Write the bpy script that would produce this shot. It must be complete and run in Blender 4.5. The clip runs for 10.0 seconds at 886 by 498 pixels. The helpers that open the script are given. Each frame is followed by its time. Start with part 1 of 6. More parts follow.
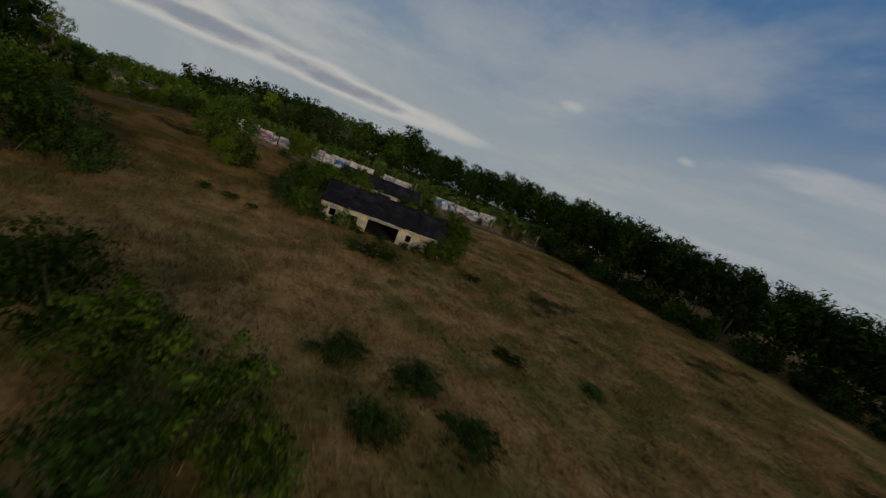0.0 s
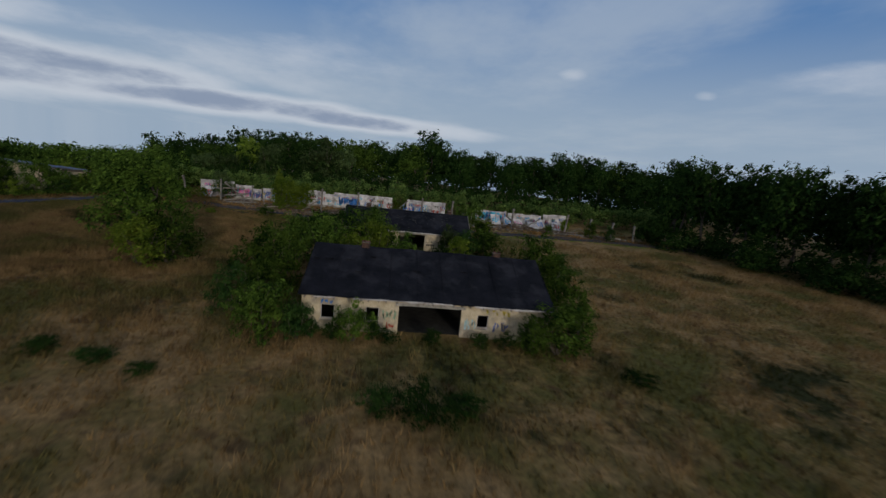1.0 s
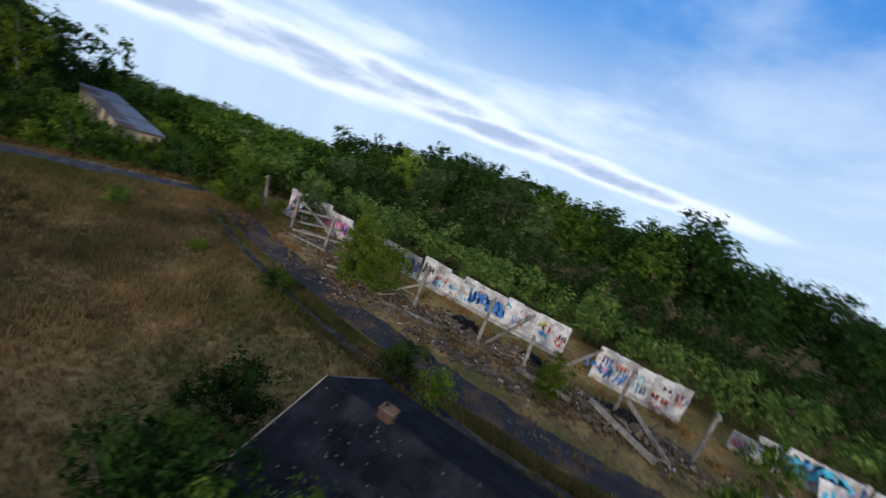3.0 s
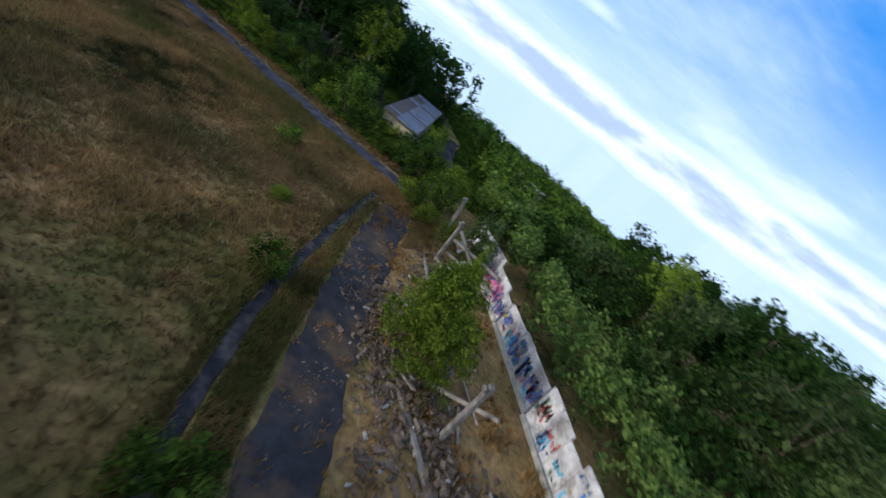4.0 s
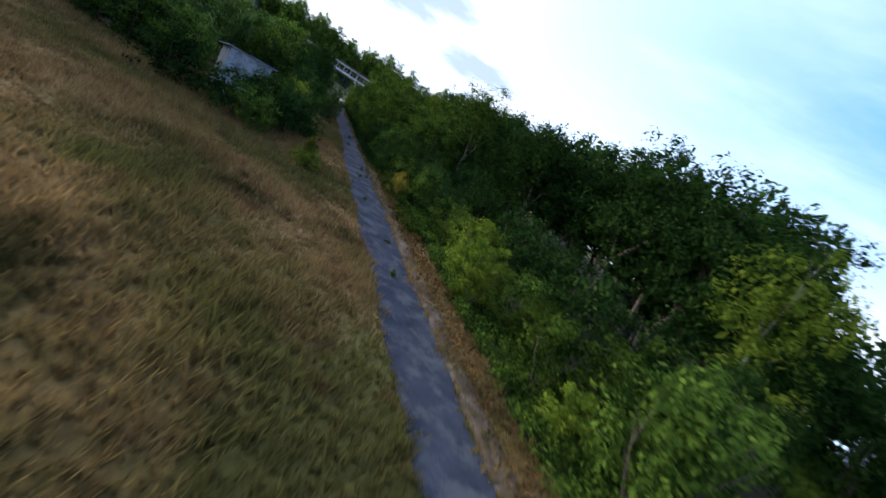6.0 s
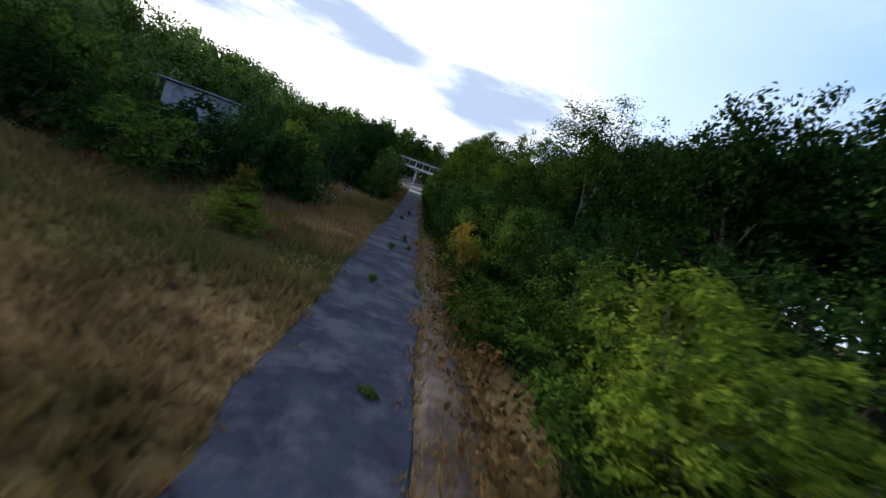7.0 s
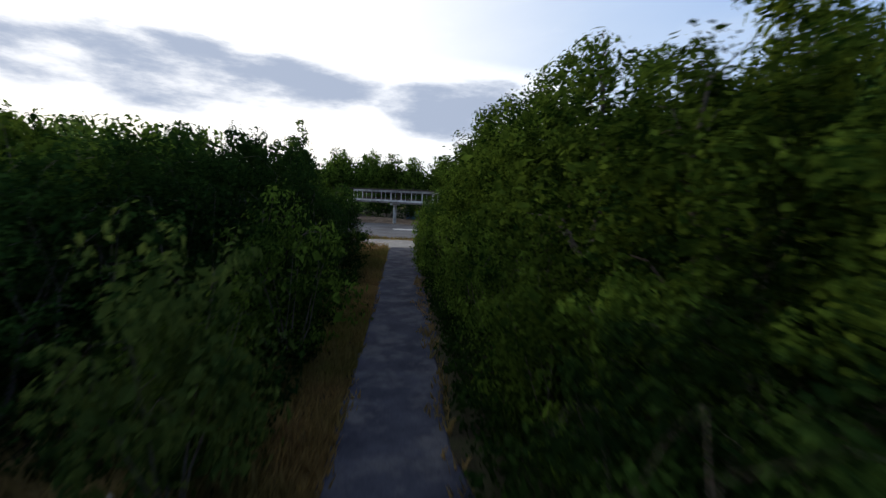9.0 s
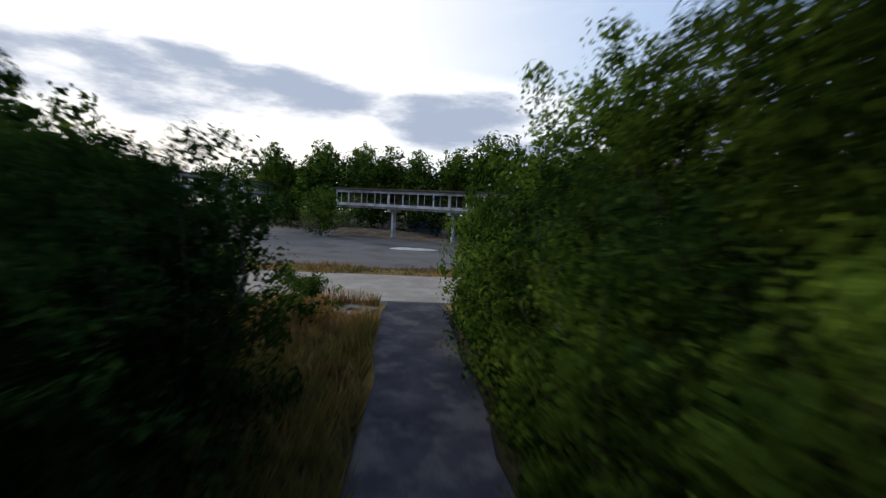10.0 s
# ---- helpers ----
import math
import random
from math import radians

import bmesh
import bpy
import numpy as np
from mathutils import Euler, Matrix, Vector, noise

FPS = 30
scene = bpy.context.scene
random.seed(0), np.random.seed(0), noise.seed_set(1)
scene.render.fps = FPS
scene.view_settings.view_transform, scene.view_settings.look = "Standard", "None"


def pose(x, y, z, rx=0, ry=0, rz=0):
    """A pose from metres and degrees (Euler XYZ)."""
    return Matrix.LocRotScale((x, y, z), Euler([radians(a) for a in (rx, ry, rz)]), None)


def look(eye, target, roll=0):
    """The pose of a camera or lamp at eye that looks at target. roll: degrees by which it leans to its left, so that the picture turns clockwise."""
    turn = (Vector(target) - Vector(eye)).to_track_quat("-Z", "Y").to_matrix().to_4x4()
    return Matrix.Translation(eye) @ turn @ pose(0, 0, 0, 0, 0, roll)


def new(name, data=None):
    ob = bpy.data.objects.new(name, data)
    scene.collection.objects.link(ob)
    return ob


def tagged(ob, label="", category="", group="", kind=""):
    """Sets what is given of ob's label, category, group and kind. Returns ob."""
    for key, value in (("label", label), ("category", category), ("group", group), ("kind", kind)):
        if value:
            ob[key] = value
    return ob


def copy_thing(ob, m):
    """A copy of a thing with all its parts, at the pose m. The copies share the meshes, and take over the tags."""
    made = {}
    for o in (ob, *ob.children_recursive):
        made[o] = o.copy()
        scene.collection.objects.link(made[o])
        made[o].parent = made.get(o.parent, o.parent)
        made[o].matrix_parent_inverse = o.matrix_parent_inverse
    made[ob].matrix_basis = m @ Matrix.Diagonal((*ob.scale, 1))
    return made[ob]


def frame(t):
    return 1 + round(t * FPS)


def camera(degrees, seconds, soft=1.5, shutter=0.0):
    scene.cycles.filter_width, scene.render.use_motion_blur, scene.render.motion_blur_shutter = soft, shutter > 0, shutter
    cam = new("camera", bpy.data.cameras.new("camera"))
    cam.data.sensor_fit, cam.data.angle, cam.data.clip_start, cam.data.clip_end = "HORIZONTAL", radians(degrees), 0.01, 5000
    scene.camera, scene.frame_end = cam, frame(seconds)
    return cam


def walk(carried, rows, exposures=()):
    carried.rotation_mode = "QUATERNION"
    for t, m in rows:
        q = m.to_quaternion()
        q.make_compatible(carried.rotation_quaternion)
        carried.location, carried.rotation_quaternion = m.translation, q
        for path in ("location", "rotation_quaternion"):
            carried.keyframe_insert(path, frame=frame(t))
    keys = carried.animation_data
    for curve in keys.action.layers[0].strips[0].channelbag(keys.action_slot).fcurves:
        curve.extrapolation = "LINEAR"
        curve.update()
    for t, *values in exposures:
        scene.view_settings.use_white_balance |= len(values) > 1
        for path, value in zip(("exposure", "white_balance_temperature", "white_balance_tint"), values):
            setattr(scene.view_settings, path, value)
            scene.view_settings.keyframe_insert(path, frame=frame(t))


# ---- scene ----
cam = camera(89.6, 10.0, soft=1.35, shutter=0.24)

PATH = [
    (0, -3.52, -58.71, 14.02, -11.82, -11.71, 22.14),
    (0.25, -3.25, -50.65, 13.52, -10.52, -11.97, 18.47),
    (0.5, -3.04, -42.89, 13.07, -9.19, -12.15, 14.50),
    (0.75, -2.94, -35.63, 12.69, -7.84, -12.22, 10.18),
    (1, -2.94, -28.62, 12.43, -6.75, -12.27, 6.32),
    (1.25, -3.05, -21.68, 12.29, -6.13, -12.36, 3.68),
    (1.5, -3.27, -15.23, 12.25, -5.71, -12.29, 1.87),
    (1.75, -3.58, -9.63, 12.27, -5.01, -11.88, 0.53),
    (2, -3.66, -4.27, 12.34, -3.14, -11.29, 0.46),
    (2.25, -3.27, 1.47, 12.41, 0.65, -10.77, 2.60),
    (2.5, -2.80, 7.21, 12.47, 6.34, -10.45, 7.33),
    (2.75, -2.25, 12.05, 13.00, 13.75, -11.05, 13.60),
    (3, -1.00, 16.90, 14.20, 22.95, -13.15, 20.60),
    (3.2, 0.40, 21.20, 14.90, 31.55, -15.50, 25.20),
    (3.5, 0.90, 27.70, 15.05, 43.60, -18.20, 31.50),
    (3.75, -0.30, 33.20, 14.55, 54.50, -19.90, 35.60),
    (4, -2.90, 38.00, 13.75, 65.00, -21.20, 38.50),
    (4.3, -7.43, 41.98, 12.86, 75.61, -21.99, 40.52),
    (4.5, -10.93, 43.67, 12.27, 81.07, -22.27, 41.00),
    (4.75, -15.80, 44.97, 11.06, 87.97, -21.70, 40.88),
    (5, -20.78, 45.65, 9.69, 95.08, -20.41, 39.96),
    (5.25, -25.55, 45.70, 8.62, 102.23, -18.49, 38.32),
    (5.5, -30.30, 44.92, 7.87, 109.15, -16.54, 36.55),
    (5.75, -35.24, 43.23, 7.34, 116.00, -14.67, 35.13),
    (6, -40.01, 41.14, 6.97, 122.72, -13.19, 33.53),
    (6.2, -43.44, 39.52, 6.65, 128.17, -12.04, 31.67),
    (6.5, -48.10, 36.85, 5.62, 135.06, -10.57, 27.90),
    (6.75, -51.55, 34.29, 4.49, 139.51, -9.28, 24.21),
    (7, -54.60, 31.44, 3.49, 142.75, -8.20, 20.40),
    (7.3, -57.73, 27.61, 2.91, 145.01, -7.68, 16.17),
    (7.5, -59.51, 24.85, 3.06, 145.61, -7.66, 13.79),
    (7.75, -61.54, 21.47, 3.30, 145.44, -7.55, 11.65),
    (8, -63.53, 18.03, 3.47, 144.74, -7.25, 9.35),
    (8.25, -65.56, 14.40, 3.58, 143.79, -6.76, 6.56),
    (8.5, -67.47, 10.94, 3.80, 143.01, -6.42, 4.17),
    (8.75, -69.14, 7.87, 4.25, 143.00, -6.36, 2.97),
    (9, -70.97, 4.59, 4.74, 143.15, -6.40, 2.74),
    (9.25, -73.35, 0.45, 5.03, 143.15, -6.44, 2.95),
    (9.5, -76.21, -4.47, 4.99, 143.01, -6.24, 3.34),
    (9.75, -79.37, -9.90, 4.58, 142.93, -5.76, 3.34),
    (10, -82.67, -15.58, 3.96, 142.89, -5.13, 3.06),
]


def held(x, y, z, yaw, pitch, roll):
    return pose(x, y, z, 90 + pitch, 0, yaw) @ pose(0, 0, 0, 0, 0, roll)


walk(cam, [(t, held(*row)) for t, *row in PATH],
     exposures=[(0, -1.45, 6900, 10), (0.5, -1.35, 6100, 10), (1.0, -1.2, 5800, 10), (2.0, -0.76, 5650, 10), (3.0, -0.24, 5600, 10), (4.5, 0.08, 5350, 10), (5.3, 0.28, 5550, 10), (6.2, 0.66, 5600, 10), (7.3, 0.1, 5850, 10), (8.5, -0.12, 6050, 10), (10.0, -0.15, 6200, 10)])

# ---- light ----
SUN_AZ, SUN_EL = radians(195), radians(12)   # azimuth turned left from +y

world = bpy.data.worlds.new("evening_sky")
scene.world = world
world.use_nodes = True
wn, wl = world.node_tree.nodes, world.node_tree.links
wn.clear()


def wnode(kind, **values):
    n = wn.new(kind)
    for k, v in values.items():
        n.inputs[k].default_value = v
    return n


sky = wn.new("ShaderNodeTexSky")
sky.sky_type, sky.sun_disc = "NISHITA", False
sky.sun_elevation, sky.sun_rotation = SUN_EL, radians(360 - 195)
sky.air_density, sky.dust_density, sky.ozone_density = 1.0, 0.6, 2.5
coord = wn.new("ShaderNodeTexCoord")
sep = wn.new("ShaderNodeSeparateXYZ")
wl.new(coord.outputs["Generated"], sep.inputs[0])


def wmath(op, a, b=None, clamp=False):
    n = wn.new("ShaderNodeMath")
    n.operation, n.use_clamp = op, clamp
    for i, v in enumerate((a, b)):
        if v is None:
            continue
        if isinstance(v, (int, float)):
            n.inputs[i].default_value = v
        else:
            wl.new(v, n.inputs[i])
    return n.outputs[0]


lift = wmath("ADD", wmath("MAXIMUM", sep.outputs[2], 0.0), 0.10)
flat = wn.new("ShaderNodeCombineXYZ")
wl.new(wmath("DIVIDE", sep.outputs[0], lift), flat.inputs[0])
wl.new(wmath("DIVIDE", sep.outputs[1], lift), flat.inputs[1])


def wnoise(scale, detail, rough, shift, squash=1.0):
    m = wn.new("ShaderNodeMapping")
    m.inputs["Location"].default_value = (*shift, 0)
    m.inputs["Scale"].default_value = (1.0, squash, 1.0)
    wl.new(flat.outputs[0], m.inputs["Vector"])
    n = wnode("ShaderNodeTexNoise", Scale=scale, Detail=detail, Roughness=rough)
    wl.new(m.outputs[0], n.inputs["Vector"])
    return n.outputs["Fac"]


def wramp(fac, lo, hi):
    n = wn.new("ShaderNodeMapRange")
    n.interpolation_type = "SMOOTHSTEP"
    n.inputs["From Min"].default_value, n.inputs["From Max"].default_value = lo, hi
    wl.new(fac, n.inputs["Value"])
    return n.outputs[0]


def wmix(fac, a, b):
    n = wn.new("ShaderNodeMix")
    n.data_type = "RGBA"
    if isinstance(fac, (int, float)):
        n.inputs[0].default_value = fac
    else:
        wl.new(fac, n.inputs[0])
    for i, v in ((6, a), (7, b)):
        if isinstance(v, tuple):
            n.inputs[i].default_value = (*v, 1)
        else:
            wl.new(v, n.inputs[i])
    return n.outputs[2]


scaled = wn.new("ShaderNodeVectorMath")
scaled.operation = "SCALE"
scaled.inputs["Scale"].default_value = 0.105
wl.new(sky.outputs[0], scaled.inputs[0])
z_up = sep.outputs[2]
low = wramp(z_up, 0.40, 0.04)                                      # pale towards the horizon
over = wramp(z_up, 0.40, 0.80)                                     # deep blue overhead
veil = wramp(wnoise(0.55, 6, 0.6, (3.1, 1.2), 0.6), 0.40, 0.68)    # thin wisps
# cloud banks: heading (degrees left of +y), elevation, half width, half height
yaw = wmath("ADD", wmath("MULTIPLY", wmath("ARCTAN2", wmath("MULTIPLY", sep.outputs[1], -1.0), wmath("MULTIPLY", sep.outputs[0], -1.0)), 57.296), 90.0)
rise = wmath("MULTIPLY", wmath("ARCSINE", sep.outputs[2]), 57.296)
puff_map = wn.new("ShaderNodeMapping")
puff_map.inputs["Scale"].default_value = (1.0, 1.0, 3.4)
wl.new(coord.outputs["Generated"], puff_map.inputs["Vector"])
puff = wnode("ShaderNodeTexNoise", Scale=4.2, Detail=9, Roughness=0.60)
wl.new(puff_map.outputs[0], puff.inputs["Vector"])
ragged = wmath("MULTIPLY", wmath("SUBTRACT", puff.outputs["Fac"], 0.5), 5.0)


def clouds(rows):
    """The nearness to any of some flattened cloud banks, with ragged edges."""
    out = None
    for a, e, wide, tall in rows:
        u = wmath("DIVIDE", wmath("SUBTRACT", yaw, a), wide)
        v = wmath("DIVIDE", wmath("SUBTRACT", rise, e), tall)
        f = wmath("SUBTRACT", 1.0, wmath("ADD", wmath("MULTIPLY", u, u), wmath("MULTIPLY", v, v)))
        out = f if out is None else wmath("MAXIMUM", out, f)
    return wmath("ADD", wmath("MAXIMUM", out, -3.0), ragged)


SOUTH = ((173, 11.6, 16, 3.6), (160, 12.6, 8, 3.0), (188, 10.8, 10, 3.2), (142, 11.0, 10, 3.2), (131, 7.6, 7, 1.8), (212, 12, 10, 3), (236, 9, 9, 2.5))
WEST = ((68, 3.4, 22, 1.7), (46, 3.2, 15, 1.7), (32, 4.4, 9, 1.5), (20, 2.8, 12, 1.0), (4, 2.4, 10, 0.8))
TUFTS = ((340, 10.3, 1.5, 0.7), (326, 8.7, 1.1, 0.5), (314, 10.4, 6, 1.3), (74, 11.5, 9, 0.8), (38, 8.0, 16, 1.4), (46, 6.0, 14, 1.0), (22, 6.4, 15, 2.2), (12, 8.6, 9, 2.0))
south, west = clouds(SOUTH), clouds(WEST)
density = wmath("MAXIMUM", south, west)
rim = wmath("MAXIMUM", wramp(density, -2.6, 0.2), wmath("MULTIPLY", wramp(clouds(tuple((a if a < 270 else a - 360, e, w, h) for a, e, w, h in TUFTS)), -0.6, 2.0), 0.8))
toward = wn.new("ShaderNodeVectorMath")
toward.operation = "DOT_PRODUCT"
wl.new(coord.outputs["Generated"], toward.inputs[0])
toward.inputs[1].default_value = (-math.sin(SUN_AZ) * math.cos(SUN_EL), math.cos(SUN_AZ) * math.cos(SUN_EL), math.sin(SUN_EL))
halo = wramp(toward.outputs["Value"], 0.35, 1.0)
tinted = wmix(0.85, scaled.outputs[0], (0.06, 0.33, 0.84))
base = wmix(wmath("MULTIPLY", low, 0.85), tinted, (0.84, 0.96, 1.03))
high = wmix(wmath("MULTIPLY", veil, 0.62), base, (0.95, 1.03, 1.09))
high = wmix(wmath("MULTIPLY", over, 0.85), high, (0.16, 0.19, 0.28))
haze = wramp(toward.outputs["Value"], -0.45, 0.55)                   # whiter towards the sun
high = wmix(wmath("MULTIPLY", haze, 0.72), high, (0.88, 0.95, 1.04))
high = wmix(wmath("MULTIPLY", halo, 0.8), high, (1.75, 1.58, 1.34))
high = wmix(wmath("MULTIPLY", rim, 0.7), high, (1.45, 1.42, 1.38))
side_lit = wmix(wmath("MULTIPLY", wramp(west, -0.4, 1.1), 0.8), high, (0.45, 0.55, 0.73))
full = wmix(wmath("MULTIPLY", wramp(south, -0.5, 1.1), 0.9), side_lit, (0.40, 0.47, 0.61))
back = wnode("ShaderNodeBackground", Strength=1.0)
wl.new(full, back.inputs["Color"])
wo = wn.new("ShaderNodeOutputWorld")
wl.new(back.outputs[0], wo.inputs[0])

sun_data = bpy.data.lights.new("sun", "SUN")
sun_data.energy, sun_data.angle, sun_data.color = 2.9, radians(6), (1.0, 0.84, 0.62)
sun = new("sun", sun_data)
sun.matrix_basis = look((0, 0, 60), (60 * math.sin(SUN_AZ) * math.cos(SUN_EL), -60 * math.cos(SUN_AZ) * math.cos(SUN_EL), 60 - 60 * math.sin(SUN_EL)))


# ---- materials ----
def material(name, dark, light, scale=3.0, rough=0.85, bump=0.3, fine=12.0, third=None, third_scale=0.4, metal=0.0, random_tint=0.0, edge=(0.35, 0.65)):
    """Two colours mixed by a coarse and a fine noise in world metres, a third in large stains, and a bump."""
    m = bpy.data.materials.new(name)
    m.use_nodes = True
    n, l = m.node_tree.nodes, m.node_tree.links
    b = n["Principled BSDF"]
    b.inputs["Roughness"].default_value, b.inputs["Metallic"].default_value = rough, metal
    b.inputs["Specular IOR Level"].default_value = 0.25
    geo = n.new("ShaderNodeNewGeometry")

    def tex(s, detail):
        t = n.new("ShaderNodeTexNoise")
        t.inputs["Scale"].default_value, t.inputs["Detail"].default_value, t.inputs["Roughness"].default_value = s, detail, 0.62
        l.new(geo.outputs["Position"], t.inputs["Vector"])
        return t.outputs["Fac"]

    def fade(f, lo, hi):
        r = n.new("ShaderNodeMapRange")
        r.inputs["From Min"].default_value, r.inputs["From Max"].default_value = lo, hi
        l.new(f, r.inputs["Value"])
        return r.outputs[0]

    def mix(f, a, c):
        x = n.new("ShaderNodeMix")
        x.data_type = "RGBA"
        l.new(f, x.inputs[0])
        for i, v in ((6, a), (7, c)):
            if isinstance(v, tuple):
                x.inputs[i].default_value = (*v, 1)
            else:
                l.new(v, x.inputs[i])
        return x.outputs[2]

    coarse, small = tex(scale, 5), tex(fine, 4)
    col = mix(fade(coarse, *edge), dark, light)
    if third:
        col = mix(fade(tex(third_scale, 6), 0.48, 0.62), col, third)
    shade = n.new("ShaderNodeHueSaturation")
    l.new(col, shade.inputs["Color"])
    v = fade(small, 0.2, 0.8)
    r = n.new("ShaderNodeMapRange")
    r.inputs["To Min"].default_value, r.inputs["To Max"].default_value = 0.72, 1.25
    l.new(v, r.inputs["Value"])
    if random_tint:
        info = n.new("ShaderNodeObjectInfo")
        q = n.new("ShaderNodeMapRange")
        q.inputs["To Min"].default_value, q.inputs["To Max"].default_value = 1 - random_tint, 1 + random_tint
        l.new(info.outputs["Random"], q.inputs["Value"])
        mul = n.new("ShaderNodeMath")
        mul.operation = "MULTIPLY"
        l.new(r.outputs[0], mul.inputs[0]), l.new(q.outputs[0], mul.inputs[1])
        l.new(mul.outputs[0], shade.inputs["Value"])
    else:
        l.new(r.outputs[0], shade.inputs["Value"])
    l.new(shade.outputs[0], b.inputs["Base Color"])
    if bump:
        k = n.new("ShaderNodeBump")
        k.inputs["Strength"].default_value, k.inputs["Distance"].default_value = bump, 0.05
        l.new(small, k.inputs["Height"]), l.new(k.outputs[0], b.inputs["Normal"])
    return m


def leaves(name, dark, light, glow=0.35, patch=0.9):
    """Leaves: colour varies leaf by leaf and over the crown; light shines through."""
    m = bpy.data.materials.new(name)
    m.use_nodes = True
    n, l = m.node_tree.nodes, m.node_tree.links
    n.clear()
    geo, info = n.new("ShaderNodeNewGeometry"), n.new("ShaderNodeObjectInfo")
    t = n.new("ShaderNodeTexNoise")
    t.inputs["Scale"].default_value, t.inputs["Detail"].default_value = patch, 3
    l.new(geo.outputs["Position"], t.inputs["Vector"])
    add = n.new("ShaderNodeMath")
    add.operation = "MULTIPLY_ADD"
    l.new(geo.outputs["Random Per Island"], add.inputs[0]), l.new(t.outputs["Fac"], add.inputs[2])
    add.inputs[1].default_value = 0.30
    r = n.new("ShaderNodeMapRange")
    r.inputs["From Min"].default_value, r.inputs["From Max"].default_value = 0.47, 0.88
    l.new(add.outputs[0], r.inputs["Value"])
    x = n.new("ShaderNodeMix")
    x.data_type = "RGBA"
    l.new(r.outputs[0], x.inputs[0])
    x.inputs[6].default_value, x.inputs[7].default_value = (*dark, 1), (*light, 1)
    s = n.new("ShaderNodeHueSaturation")
    q = n.new("ShaderNodeMapRange")
    q.inputs["To Min"].default_value, q.inputs["To Max"].default_value = 0.6, 1.45
    l.new(info.outputs["Random"], q.inputs["Value"]), l.new(q.outputs[0], s.inputs["Value"]), l.new(x.outputs[2], s.inputs["Color"])
    d, tr, o, k = n.new("ShaderNodeBsdfDiffuse"), n.new("ShaderNodeBsdfTranslucent"), n.new("ShaderNodeOutputMaterial"), n.new("ShaderNodeMixShader")
    k.inputs[0].default_value = glow
    l.new(s.outputs[0], d.inputs["Color"]), l.new(s.outputs[0], tr.inputs["Color"])
    l.new(d.outputs[0], k.inputs[1]), l.new(tr.outputs[0], k.inputs[2]), l.new(k.outputs[0], o.inputs[0])
    return m


def meadow(name, blades):
    """Dry meadow: straw, red-brown and green in patches some metres wide; blades also vary one by one."""
    m = bpy.data.materials.new(name)
    m.use_nodes = True
    n, l = m.node_tree.nodes, m.node_tree.links
    b = n["Principled BSDF"]
    b.inputs["Roughness"].default_value = 0.95
    b.inputs["Specular IOR Level"].default_value = 0.1
    geo = n.new("ShaderNodeNewGeometry")

    def tex(s, detail, rough=0.6):
        t = n.new("ShaderNodeTexNoise")
        t.inputs["Scale"].default_value, t.inputs["Detail"].default_value, t.inputs["Roughness"].default_value = s, detail, rough
        l.new(geo.outputs["Position"], t.inputs["Vector"])
        return t.outputs["Fac"]

    def fade(f, lo, hi, to=(0, 1)):
        r = n.new("ShaderNodeMapRange")
        r.inputs["From Min"].default_value, r.inputs["From Max"].default_value = lo, hi
        r.inputs["To Min"].default_value, r.inputs["To Max"].default_value = to
        l.new(f, r.inputs["Value"])
        return r.outputs[0]

    def mix(f, a, c):
        x = n.new("ShaderNodeMix")
        x.data_type = "RGBA"
        l.new(f, x.inputs[0])
        for i, v in ((6, a), (7, c)):
            if isinstance(v, tuple):
                x.inputs[i].default_value = (*v, 1)
            else:
                l.new(v, x.inputs[i])
        return x.outputs[2]

    col = mix(fade(tex(0.35, 5), 0.35, 0.65), (0.345, 0.230, 0.102), (0.198, 0.128, 0.053))
    col = mix(fade(tex(0.09, 5, 0.7), 0.44, 0.60), col, (0.122, 0.114, 0.034))
    col = mix(fade(tex(0.06, 6, 0.72), 0.56, 0.64), col, (0.036, 0.040, 0.013))
    col = mix(fade(tex(0.55, 6), 0.56, 0.72), col, (0.11, 0.066, 0.032))
    s = n.new("ShaderNodeHueSaturation")
    l.new(col, s.inputs["Color"])
    if blades:
        l.new(fade(geo.outputs["Random Per Island"], 0, 1, (0.66, 1.22)), s.inputs["Value"])
        tr, k, o = n.new("ShaderNodeBsdfTranslucent"), n.new("ShaderNodeMixShader"), n["Material Output"]
        k.inputs[0].default_value = 0.45          # dry blades let light through
        l.new(s.outputs[0], tr.inputs["Color"]), l.new(b.outputs[0], k.inputs[1]), l.new(tr.outputs[0], k.inputs[2]), l.new(k.outputs[0], o.inputs[0])
    else:
        l.new(fade(tex(2.6, 8, 0.75), 0.3, 0.7, (0.42, 1.35)), s.inputs["Value"])
        k = n.new("ShaderNodeBump")
        k.inputs["Strength"].default_value, k.inputs["Distance"].default_value = 0.8, 0.25
        l.new(tex(1.7, 8, 0.75), k.inputs["Height"]), l.new(k.outputs[0], b.inputs["Normal"])
    l.new(s.outputs[0], b.inputs["Base Color"])
    return m


